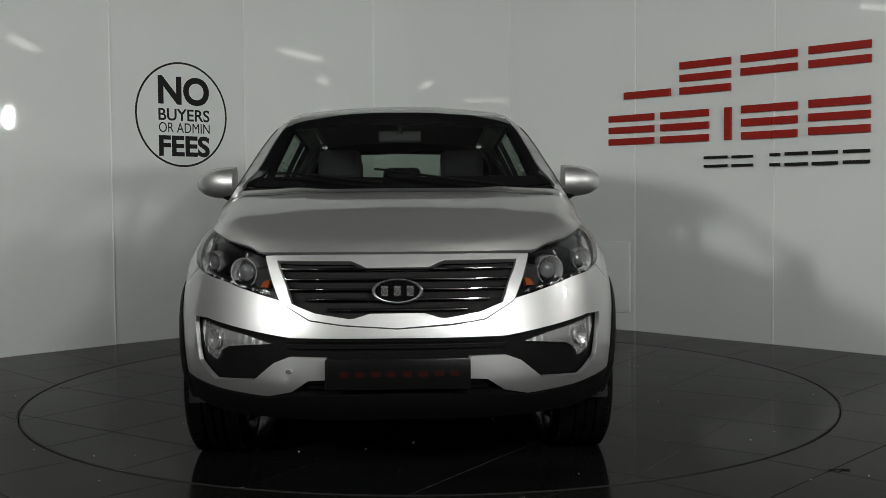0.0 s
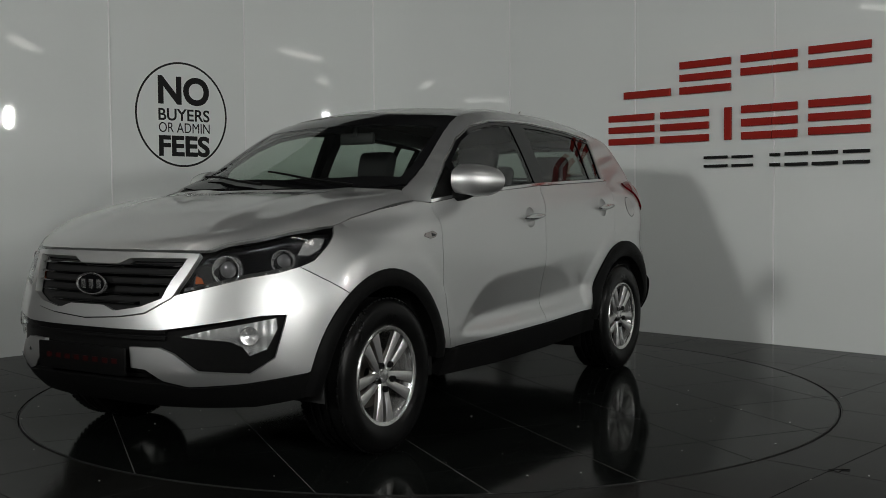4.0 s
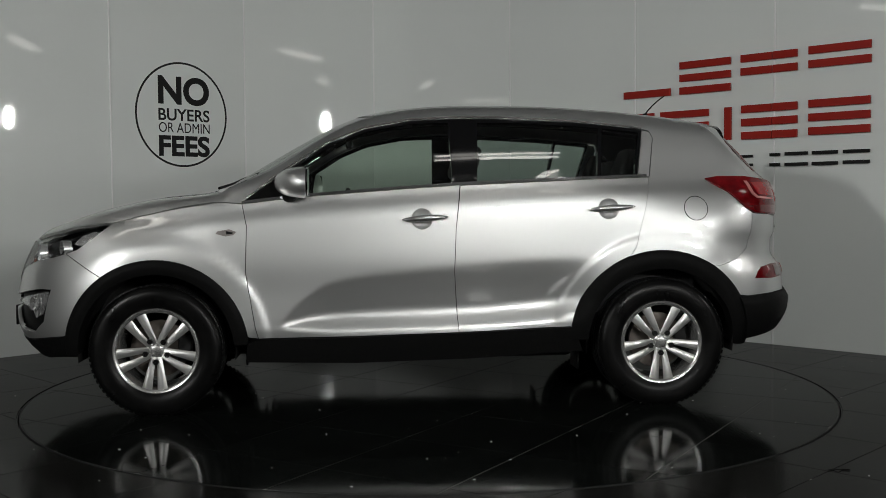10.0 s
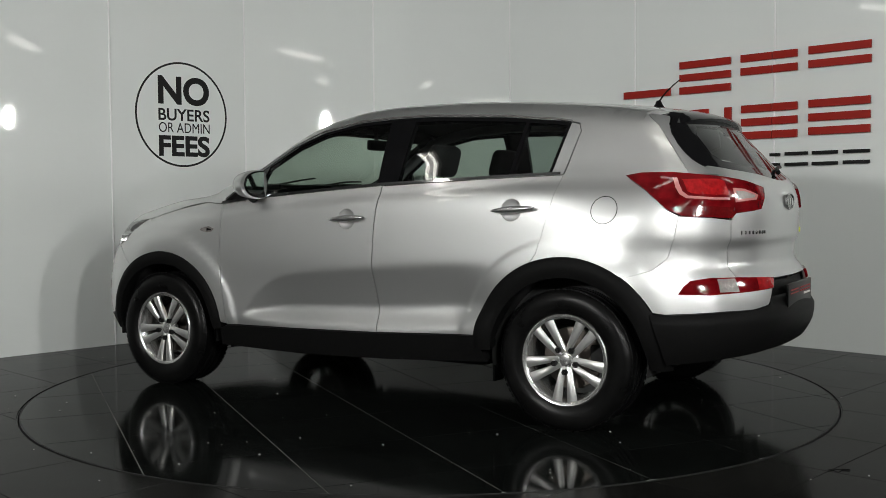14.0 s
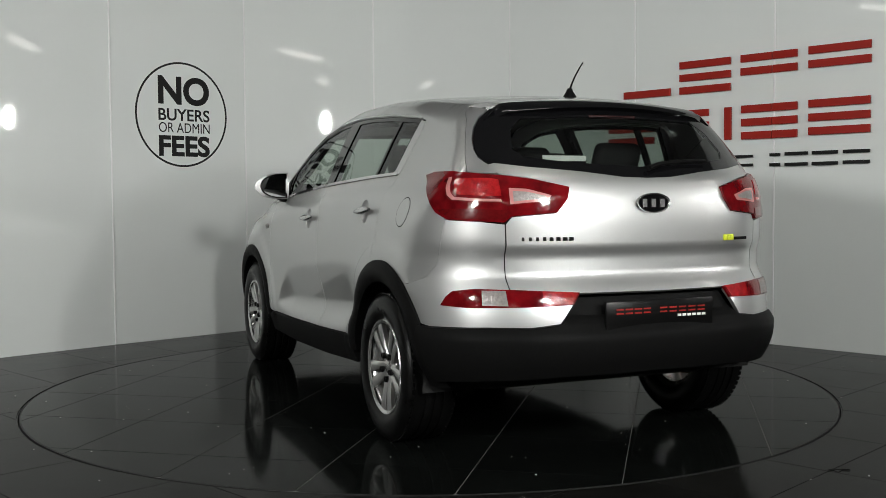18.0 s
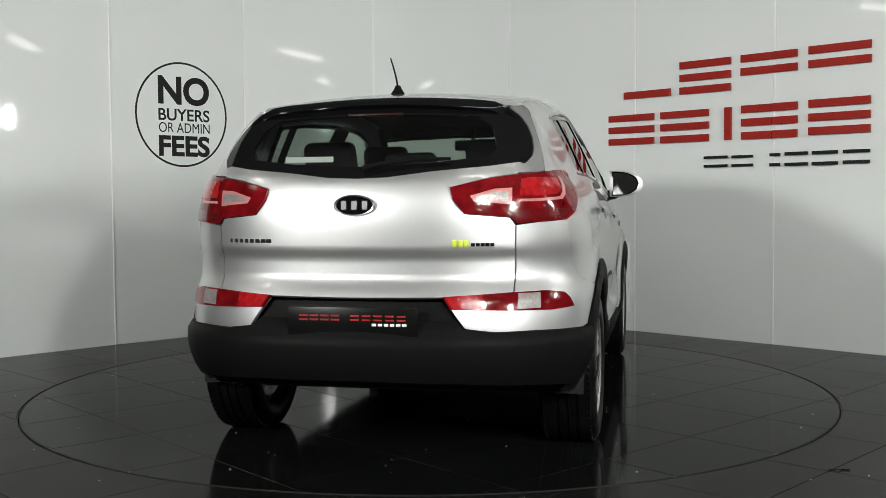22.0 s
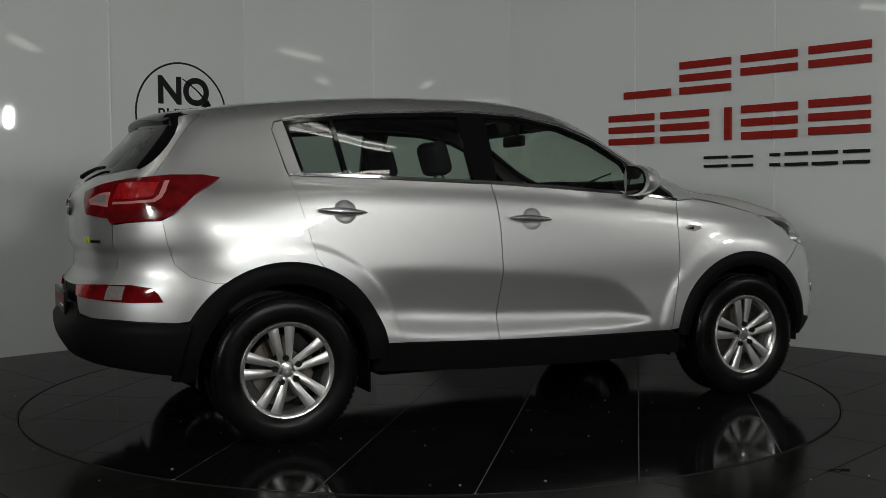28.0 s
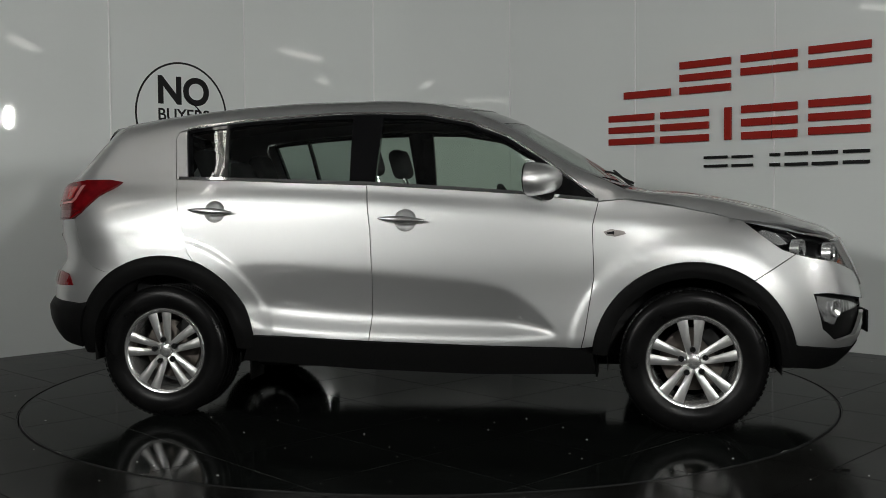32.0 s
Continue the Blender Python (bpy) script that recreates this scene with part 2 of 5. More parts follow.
def build_turntable():
    tt = thing("turntable", "round rotating car platform paved with polished black tiles", "turntable")
    bm = bmesh.new()
    lathe(bm, [(0.001, -0.0015), (R_TABLE - 0.012, -0.0015), (R_TABLE - 0.012, -0.10), (0.001, -0.10)], 128, "Z")
    part("platform", bm, M_GROUT, tt)
    bm = bmesh.new()
    lathe(bm, [(R_TABLE - 0.012, -0.08), (R_TABLE - 0.012, 0.0), (R_TABLE - 0.007, 0.0005), (R_TABLE - 0.007, -0.08)], 160, "Z", True)
    part("rim", bm, M_EDGE, tt)
    rot = Matrix.Rotation(radians(54.2), 4, "Z")
    s = 0.605
    for i in range(-4, 4):
        for j in range(-4, 4):
            poly = clip_circle(i * s + 0.0016, j * s + 0.0016, s - 0.0032, R_TABLE - 0.014)
            if poly:
                t = part("tile", tile_mesh("tile", poly, -0.012, 0.0), M_FLOOR, tt, smooth=False)
                t.matrix_basis = rot
    return tt


TURNTABLE = build_turntable()


def build_floor():
    fl = tagged(new("floor"), "polished black tile floor of the showroom", "floor", "", "structure")
    bm = bmesh.new()
    inner = [bm.verts.new((R_TABLE * math.cos(2 * math.pi * k / 160), R_TABLE * math.sin(2 * math.pi * k / 160), -0.006)) for k in range(160)]
    deep = [bm.verts.new((v.co.x, v.co.y, -0.12)) for v in inner]
    outer = [bm.verts.new((26 * math.cos(2 * math.pi * k / 160), 26 * math.sin(2 * math.pi * k / 160), -0.006)) for k in range(160)]
    for k in range(160):
        j = (k + 1) % 160
        bm.faces.new((inner[k], outer[k], outer[j], inner[j]))
        bm.faces.new((inner[k], inner[j], deep[j], deep[k]))
    bmesh.ops.recalc_face_normals(bm, faces=bm.faces)
    part("bed", bm, M_GROUT_FLOOR, fl, smooth=False)
    # tiles of the fixed floor, laid at 45 degrees, cut round the platform
    s = 0.605
    rot = Matrix.Rotation(radians(45), 4, "Z")
    for i in range(-11, 11):
        for j in range(-11, 11):
            x0, y0 = i * s - 0.28 + 0.0013, j * s - 0.114 + 0.0013
            w = s - 0.0026
            cx, cy = x0 + w / 2, y0 + w / 2
            wx, wy = (cx - cy) * 0.7071, (cx + cy) * 0.7071
            if wy > 3.9 or wy < -6.5 or abs(wx) > 4.6:
                continue
            if math.hypot(cx, cy) > R_TABLE + 0.45:
                poly = [(x0, y0), (x0 + w, y0), (x0 + w, y0 + w), (x0, y0 + w)]
            else:
                poly = cut_outside(x0, y0, w, R_TABLE + 0.006)
            if poly:
                t = part("tile", tile_mesh("tile", poly, -0.006, 0.0), M_FLOOR_OUT, fl, smooth=False)
                t.matrix_basis = rot
    bm = bmesh.new()
    for k in range(4):
        pts = [(4.7, -6.6), (26, -26), (26, 26), (4.7, 4.0)] if k == 0 else [(-4.7, -6.6), (-4.7, 4.0), (-26, 26), (-26, -26)] if k == 1 \
            else [(-4.7, -6.6), (-26, -26), (26, -26), (4.7, -6.6)] if k == 2 else [(-4.7, 4.0), (4.7, 4.0), (26, 26), (-26, 26)]
        bm.faces.new([bm.verts.new((x, y, -0.002)) for x, y in pts])
    bmesh.ops.recalc_face_normals(bm, faces=bm.faces)
    part("far_floor", bm, M_FLOOR_OUT, fl, smooth=False)


def cut_outside(x0, y0, s, radius):
    """Square cell with the disc taken away; single simple piece or None."""
    n = 16
    edge = [(x0 + s * k / n, y0) for k in range(n)] + [(x0 + s, y0 + s * k / n) for k in range(n)] \
        + [(x0 + s - s * k / n, y0 + s) for k in range(n)] + [(x0, y0 + s - s * k / n) for k in range(n)]
    out = [math.hypot(*p) >= radius for p in edge]
    if not any(out):
        return None
    if all(out):
        return [edge[0], edge[n], edge[2 * n], edge[3 * n]]
    st = next(k for k in range(len(edge)) if out[k] and not out[k - 1])
    run = []
    k = st
    while out[k % len(edge)] and k < st + len(edge):
        run.append(edge[k % len(edge)])
        k += 1
    if len(run) < 2:
        return None
    a0, a1 = math.atan2(run[-1][1], run[-1][0]), math.atan2(run[0][1], run[0][0])
    da = (a1 - a0 + math.pi) % (2 * math.pi) - math.pi
    arc = [(radius * math.cos(a0 + da * q / 8), radius * math.sin(a0 + da * q / 8)) for q in range(9)]
    return run + arc


build_floor()


def build_hall():
    for name, x0, x1, y0, y1 in (("wall_south", -16, 18, -15.2, -15), ("wall_east", 18, 18.2, -15.2, 8), ("wall_west", -16.2, -16, -15.2, 8), ("wall_north", -16, 18, 8, 8.2)):
        bm = bmesh.new()
        box(bm, x0, x1, y0, y1, -0.1, 4.6)
        tagged(link_mesh(name, bm, M_HALL, False), "plain grey wall of the large hall", "wall", "", "structure")
    bm = bmesh.new()
    box(bm, -16.2, 18.2, -15.2, 8.2, 4.6, 4.8)
    tagged(link_mesh("ceiling", bm, M_CEIL, False), "dark ceiling of the large hall", "ceiling", "", "structure")


build_hall()


def build_ceiling_lights():
    """Twin-tube battens hung below the ceiling."""
    src = thing("ceiling_light", "twin-tube white fluorescent batten hung from the ceiling", "ceiling light", "ceiling lights")
    bm = bmesh.new()
    box(bm, -0.63, 0.63, -0.09, 0.09, 0.03, 0.09, 0.01)
    part("housing", bm, M_BODYFIX, src)
    for s in (-1, 1):
        bm = bmesh.new()
        tube(bm, [(-0.6, s * 0.055, 0.0), (0.6, s * 0.055, 0.0)], 0.019, 10)
        part("tube", bm, M_TUBE, src, "glowing fluorescent tube")
    for s in (-1, 1):
        bm = bmesh.new()
        tube(bm, [(s * 0.5, 0, 0.09), (s * 0.5, 0, 1.18)], 0.004, 6)
        part("hanger", bm, M_EDGE, src)
    # Some battens follow reflections on wall and glass; the others are added for light.
    places = [(0.8, -2.2, 4), (4.7, -1.58, -6), (7.8, -3.5, -30), (-2.6, -1.6, 60), (-4.2, -2.6, 30), (-2.5, -7.7, 70), (2.6, -7.4, 70), (-5.4, -5.0, 30), (-1.8, -11.3, 0), (6.0, -9.5, 0), (12.5, -6.0, 90)]
    src.matrix_basis = pose(places[0][0], places[0][1], 3.42, 0, 0, places[0][2])
    for x, y, a in places[1:]:
        copy_thing(src, pose(x, y, 3.42, 0, 0, a))


build_ceiling_lights()


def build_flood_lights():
    """Round flood lamps on tripods, out of view beside and behind the camera; the last is added."""
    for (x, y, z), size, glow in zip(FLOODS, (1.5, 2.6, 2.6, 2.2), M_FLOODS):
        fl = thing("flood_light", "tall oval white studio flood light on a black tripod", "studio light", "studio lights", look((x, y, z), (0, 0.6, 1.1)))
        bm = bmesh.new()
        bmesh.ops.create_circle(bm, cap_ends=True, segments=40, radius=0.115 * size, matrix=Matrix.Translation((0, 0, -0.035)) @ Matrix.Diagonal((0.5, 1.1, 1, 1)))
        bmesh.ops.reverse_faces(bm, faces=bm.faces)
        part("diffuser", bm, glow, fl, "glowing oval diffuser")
        bm = lathe(bmesh.new(), [(0.12 * size, -0.05), (0.14 * size, -0.05), (0.15 * size, 0.0), (0.11 * size, 0.07), (0.05, 0.10), (0.001, 0.10)], 40, "Z")
        bmesh.ops.transform(bm, matrix=Matrix.Diagonal((0.5, 1.1, 1, 1)), verts=bm.verts)
        part("housing", bm, M_CLAD, fl)
        st = thing("light_stand", "black tripod holding a studio flood light", "tripod", "studio lights", Matrix.Translation((x * 1.012, y * 1.012, 0)))
        part("pole", tube(bmesh.new(), [(0, 0, 0.25), (0, 0, z - 0.14)], 0.014, 10), M_EDGE, st)
        for k in range(3):
            a = 2 * math.pi * k / 3
            part("leg", tube(bmesh.new(), [(0, 0, 0.8), (0.5 * math.cos(a), 0.5 * math.sin(a), 0.012)], 0.01, 8), M_EDGE, st)


# The last lamp and the tripods are added; that lamp brightens camera-facing sides.
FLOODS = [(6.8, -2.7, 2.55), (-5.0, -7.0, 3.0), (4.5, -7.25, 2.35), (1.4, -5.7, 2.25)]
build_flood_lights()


def crumbs(n, r0, r1, seed):
    """Grains of grit scattered on a floor, each a small faceted lump."""
    rnd = random.Random(seed)
    bm = bmesh.new()
    for _ in range(n):
        a, r, s = rnd.uniform(0, 2 * math.pi), math.sqrt(rnd.uniform(r0 * r0, r1 * r1)), rnd.choice((0.002, 0.0025, 0.003, 0.0045))
        bmesh.ops.create_icosphere(bm, subdivisions=1, radius=s, matrix=Matrix.Translation((r * math.cos(a), r * math.sin(a), s * 0.5)) @ Matrix.Diagonal((rnd.uniform(0.7, 1.6), 1, 0.6, 1)))
    return bm


tagged(part("grit", crumbs(90, 0.9, 2.2, 3), M_DIRT, TURNTABLE, "pale grit on the tiles"), kind="stuff")
tagged(link_mesh("floor_grit", crumbs(60, 2.3, 3.1, 8), M_DIRT), "pale grit scattered on the black floor", "grit", "", "stuff")


def build_scrap():
    sc = thing("wire_scrap", "short bent scrap of dark wire on the floor", "wire", m=Matrix.Translation((1.64, -1.98, 0.003)))
    part("wire", tube(bmesh.new(), [(-0.045, 0, 0), (-0.02, 0.01, 0), (-0.005, -0.008, 0.003), (0.012, 0.006, 0), (0.045, 0.0, 0)], 0.0022, 6), M_CLAD, sc)


build_scrap()

# ---------- the car's outer surface ----------
# x forward from the middle of the wheelbase, y to the car's left, z up from the ground
def curve(knots):
    """Smooth monotone curve through (t, value) knots."""
    k = sorted(knots)
    xs, ys = np.array([p[0] for p in k], float), np.array([p[1] for p in k], float)
    h, d = np.diff(xs), np.diff(ys) / np.diff(xs)
    m = np.concatenate([[d[0]], np.where(d[:-1] * d[1:] > 0, 2 * d[:-1] * d[1:] / np.where(d[:-1] + d[1:] == 0, 1, d[:-1] + d[1:]), 0), [d[-1]]])

    def f(t):
        t = np.clip(np.asarray(t, float), xs[0], xs[-1])
        i = np.clip(np.searchsorted(xs, t) - 1, 0, len(xs) - 2)
        u = (t - xs[i]) / h[i]
        return ((1 + 2 * u) * (1 - u) ** 2 * ys[i] + u * (1 - u) ** 2 * h[i] * m[i]
                + u * u * (3 - 2 * u) * ys[i + 1] + u * u * (u - 1) * h[i] * m[i + 1])
    return f


def sstep(a, b, v):
    t = np.clip((v - a) / (b - a), 0, 1)
    return t * t * (3 - 2 * t)


Z_TOP = curve([(2.2, 0.75), (2.14, 0.85), (2.08, 0.912), (1.986, 0.958), (1.884, 0.995), (1.649, 1.070), (1.317, 1.132), (1.1, 1.152), (1.0, 1.188), (0.938, 1.236),
               (0.674, 1.402), (0.348, 1.567), (0.22, 1.605), (0.026, 1.634), (-0.29, 1.648), (-0.6, 1.647), (-0.92, 1.634), (-1.38, 1.595),
               (-1.69, 1.552), (-1.8, 1.525), (-2.3, 1.38)])
CROWN = curve([(2.1, 0.04), (1.85, 0.055), (1.6, 0.05), (1.35, 0.04), (1.1, 0.035), (0.95, 0.09), (0.7, 0.20), (0.3, 0.16), (-0.2, 0.10), (-1.2, 0.11), (-1.8, 0.13)])
W_Z = curve([(0.1, 0.80), (0.25, 0.845), (0.36, 0.872), (0.46, 0.884), (0.6, 0.884), (0.78, 0.890), (0.95, 0.884), (1.04, 0.878), (1.08, 0.871), (1.11, 0.861), (1.13, 0.850), (1.145, 0.843), (1.18, 0.834),
             (1.22, 0.815), (1.35, 0.757), (1.48, 0.692), (1.56, 0.650), (1.65, 0.600)])
BELT_Z = curve([(1.7, 0.99), (1.4, 1.03), (1.1, 1.066), (0.88, 1.088), (0.575, 1.122), (0.165, 1.152), (-0.254, 1.179), (-0.902, 1.204), (-1.236, 1.216), (-2.0, 1.222)])
NOSE = curve([(0.2, 1.98), (0.30, 2.10), (0.36, 2.155), (0.45, 2.195), (0.525, 2.20), (0.60, 2.195), (0.70, 2.172), (0.764, 2.152), (0.85, 2.115), (0.92, 2.09), (1.1, 2.0)])
TAIL = curve([(0.2, -1.95), (0.33, -2.08), (0.42, -2.165), (0.5, -2.20), (0.6, -2.205), (0.70, -2.19), (0.745, -2.168), (0.772, -2.146), (0.80, -2.134), (0.86, -2.134), (0.898, -2.148), (0.91, -2.153), (1.0, -2.155), (1.08, -2.15),
              (1.17, -2.125), (1.25, -2.045), (1.35, -1.95), (1.456, -1.85), (1.52, -1.81), (1.7, -1.68)])
CREASE = curve([(-0.95, 0.783), (-0.6, 0.775), (-0.2, 0.746), (0.22, 0.712), (0.43, 0.673), (0.58, 0.584), (0.69, 0.47)])
RIDGE = curve([(-0.86, 0.53), (-0.75, 0.505), (-0.2, 0.468), (0.69, 0.455)])
HUB_X, HUB_Z, HUB_Y = 1.32, 0.335, 0.888


def half_width(x, z):
    w = W_Z(z - (BELT_Z(x) - 1.18) * sstep(0.8, 1.05, z))
    w = w - 0.095 * sstep(0.95, 1.75, x) * sstep(0.82, 1.06, z) + 0.015 * sstep(0.0, 0.6, x) * sstep(1.1, 1.25, z)
    w = w - 0.06 * sstep(-0.9, -1.8, x) * sstep(0.95, 1.2, z) - 0.02 * sstep(-0.5, -1.3, x) * sstep(1.12, 1.25, z)
    for hx in (HUB_X, -HUB_X):
        r = np.hypot(x - hx, z - HUB_Z)
        w = w + (0.005 * np.exp(-((r - 0.45) / 0.10) ** 2) + 0.009 * sstep(0.592, 0.562, r)) * sstep(0.25, 0.45, z)
    zt, zr = CREASE(x), RIDGE(x)
    v = (z - zr) / np.maximum(zt - zr, 0.02)
    u = 1 - v
    ramp = np.where(u > 0.06, u, np.maximum(u + 0.06, 0) ** 2 / 0.24)
    scoop = sstep(-0.22, 0.30, v) * np.clip(ramp, 0, 1) * np.clip((zt - zr) / 0.22, 0, 1) * sstep(-1.06, -0.68, x)
    return w - 0.062 * scoop


def smax(a, b, k):
    h = np.maximum(k - np.abs(a - b), 0) / k
    return np.maximum(a, b) + h * h * k * 0.25


def shell(p):
    """Signed distance, roughly: below zero inside the car's skin."""
    x, y, z = p[..., 0], np.abs(p[..., 1]), p[..., 2]
    zt = Z_TOP(x)
    slope = (Z_TOP(x + 0.02) - Z_TOP(x - 0.02)) / 0.04
    top = (z - zt + CROWN(x) * y * y) / np.sqrt(1 + slope ** 2)
    side = (y - half_width(x, z)) * np.where(z > 1.18, 0.88, 1.0)
    front = (x - NOSE(z) + 0.60 * y ** 3 + 0.9 * np.maximum(y - 0.66, 0) ** 2) * 0.9
    ts = (TAIL(z + 0.02) - TAIL(z - 0.02)) / 0.04
    rear = (TAIL(z) + 0.14 * y * y + 0.46 * y ** 4 - x) / np.sqrt(1 + ts ** 2)
    f = smax(top, side, 0.075)
    f = smax(f, front, 0.07 + 0.13 * sstep(0.55, 0.75, y) * (0.3 + 0.7 * sstep(0.66, 0.88, z)))
    return smax(f, rear, 0.17 - 0.11 * sstep(1.1, 1.3, z))


AX_F, AX_R = 1.2, -0.9


def rays(proj, a, b, s=1):
    """Start points and directions of a projection onto the shell: side (x, z), top (x, y), front / rear (y, z), nose / stern (angle, z)."""
    a, b = np.asarray(a, float), np.asarray(b, float)
    o = np.zeros(a.shape)
    if proj == "side":
        return np.stack([a, o + 1.25 * s, b], -1), np.stack([o, o - s, o], -1)
    if proj == "top":
        return np.stack([a, b, o + 1.95], -1), np.stack([o, o, o - 1], -1)
    if proj == "front":
        return np.stack([o + 2.5, a, b], -1), np.stack([o - 1, o, o], -1)
    if proj == "rear":
        return np.stack([o - 2.5, a, b], -1), np.stack([o + 1, o, o], -1)
    q = np.radians(a)
    if proj == "nose":
        d = np.stack([np.cos(q), np.sin(q) * s, o], -1)
        return np.stack([o + AX_F, o, b], -1) + 1.6 * d, -d
    d = np.stack([-np.cos(q), np.sin(q) * s, o], -1)
    return np.stack([o + AX_R, o, b], -1) + 1.9 * d, -d


def cast(o, d):
    """First meeting of rays with the shell, and the normals there."""
    t0, t1 = np.zeros(o.shape[:-1]), np.full(o.shape[:-1], 1.9)
    n = 48
    hit = np.zeros(o.shape[:-1], bool)
    for k in range(n):
        t = 1.9 * (k + 1) / n
        v = shell(o + d * t) < 0
        nw = v & ~hit
        t0, t1 = np.where(nw, t - 1.9 / n, t0), np.where(nw, t, t1)
        hit |= v
    for _ in range(22):
        tm = (t0 + t1) / 2
        v = shell(o + d * tm[..., None]) < 0
        t1, t0 = np.where(v, tm, t1), np.where(v, t0, tm)
    p = o + d * t1[..., None]
    return p, grad(p)


def grad(p):
    e = 0.004
    g = np.stack([shell(p + np.array(v) * e) - shell(p - np.array(v) * e) for v in ((1, 0, 0), (0, 1, 0), (0, 0, 1))], -1)
    return g / np.linalg.norm(g, axis=-1, keepdims=True)


def inside(poly, pts):
    x, y = pts[:, 0], pts[:, 1]
    r = np.zeros(len(pts), bool)
    n = len(poly)
    for i in range(n):
        (x0, y0), (x1, y1) = poly[i], poly[(i + 1) % n]
        c = (y0 > y) != (y1 > y)
        r ^= c & (x < (x1 - x0) * (y - y0) / ((y1 - y0) if y1 != y0 else 1e-12) + x0)
    return r


def densify(poly, step, sc):
    out = []
    n = len(poly)
    for i in range(n):
        a, b = np.array(poly[i], float), np.array(poly[(i + 1) % n], float)
        k = max(1, int(np.ceil(np.linalg.norm((b - a) * sc) / step)))
        out += [tuple(a + (b - a) * j / k) for j in range(k)]
    return out


def shrink(poly, d, sc):
    """Move a polygon's outline inwards by d metres."""
    p = np.array(poly, float) * sc
    area = 0.5 * np.sum(p[:, 0] * np.roll(p[:, 1], -1) - np.roll(p[:, 0], -1) * p[:, 1])
    e = np.roll(p, -1, 0) - p
    e /= np.maximum(np.linalg.norm(e, axis=1, keepdims=True), 1e-9)
    nrm = np.stack([-e[:, 1], e[:, 0]], 1) * (1 if area > 0 else -1)
    m = nrm + np.roll(nrm, 1, 0)
    m /= np.maximum((m * m).sum(1, keepdims=True) / 2, 0.35)
    return [tuple(q) for q in (p + m * d) / sc]


def skin(poly, proj, s=1, off=0.0, step=0.035, skirt=0.018, gap=0.002, holes=(), shape=None, rim=0.0):
    """A panel of the car's skin: its outline lies in a projection's plane; it gets thickness and a turned-in edge.
    off: how far it stands proud of the shell; shape(pts2d): extra height; rim: width of a rounded raised border."""
    from mathutils.geometry import delaunay_2d_cdt
    sc = np.array([math.pi / 180 * 0.95, 1.0]) if proj in ("nose", "stern") else np.array([1.0, 1.0])
    loops = [densify(shrink(poly, gap, sc) if gap else poly, step * 0.6, sc)] + [densify(h, step * 0.6, sc) for h in holes]
    pts, edges = [], []
    for lp in loops:
        b = len(pts)
        pts += lp
        edges += [(b + i, b + (i + 1) % len(lp)) for i in range(len(lp))]
    nb = len(pts)
    arr = np.array(loops[0])
    lo, hi = arr.min(0), arr.max(0)
    gx = np.arange(lo[0] + step / sc[0] * 0.5, hi[0], step / sc[0])
    gy = np.arange(lo[1] + step * 0.5, hi[1], step)
    if len(gx) and len(gy):
        g = np.stack(np.meshgrid(gx, gy), -1).reshape(-1, 2)
        ok = inside(loops[0], g)
        for h in loops[1:]:
            ok &= ~inside(h, g)
        g = g[ok]
        if len(g):
            bpt = np.array(pts) * sc
            dmin = np.array([np.min(np.sum((bpt - q * sc) ** 2, 1)) for q in g])
            pts += [tuple(q) for q in g[dmin > (step * 0.4) ** 2]]
    vs, _, fs, orig, _, _ = delaunay_2d_cdt([Vector((p[0] * sc[0], p[1] * sc[1])) for p in pts], edges, [], 0, 1e-6)
    v2 = np.array([tuple(v) for v in vs]) / sc
    cen = np.array([v2[list(f)].mean(0) for f in fs])
    ok = inside(loops[0], cen)
    for h in loops[1:]:
        ok &= ~inside(h, cen)
    o, d = rays(proj, v2[:, 0], v2[:, 1], s)
    p, n = cast(o, d)
    height = off + (shape(v2) if shape else 0.0)
    p = p + n * (height[:, None] if np.ndim(height) else height)
    bm = bmesh.new()
    bv = [bm.verts.new(q) for q in p]
    want = n
    faces = []
    for f, k in zip(fs, ok):
        if k:
            a, b_, c = (p[i] for i in f)
            nn = np.cross(b_ - a, c - a)
            if np.linalg.norm(nn) < 1e-12:
                continue
            idx = list(f) if nn @ want[f[0]] > 0 else list(f)[::-1]
            faces.append(bm.faces.new([bv[i] for i in idx]))
    border = [e for e in bm.edges if len(e.link_faces) == 1]
    nd = {bv[i]: Vector(n[i]) for i in range(len(bv))}
    if skirt and border:
        low, rnd = {}, {}
        for e in border:
            for v in e.verts:
                if v not in low:
                    low[v] = bm.verts.new(v.co - nd[v] * skirt)
        for e in border:
            a, b_ = e.verts
            l = e.link_loops[0]
            if l.vert is not a:
                a, b_ = b_, a
            bm.faces.new((b_, a, low[a], low[b_]))
    loose = [v for v in bm.verts if not v.link_faces]
    bmesh.ops.delete(bm, geom=loose, context="VERTS")
    return bm


def at(proj, a, b, s=1, off=0.0):
    """One point of the shell and its normal."""
    o, d = rays(proj, np.array([float(a)]), np.array([float(b)]), s)
    p, n = cast(o, d)
    return Vector(p[0] + n[0] * off), Vector(n[0])


def ats(proj, pts, s=1, off=0.0):
    """Points of the shell for many (a, b) at once."""
    a = np.array(pts, float)
    o, d = rays(proj, a[:, 0], a[:, 1], s)
    p, n = cast(o, d)
    return [Vector(q) for q in p + n * off]


def side_nose(pts):
    """Side-view (x, z) places on the skin as (angle, z) of the nose projection."""
    return nose(*[tuple(q) for q in ats("side", dense(pts))])


def side_stern(pts):
    return stern(*[tuple(q) for q in ats("side", dense(pts))])


def front_nose(pts):
    return nose(*[tuple(q) for q in ats("front", dense(pts))])


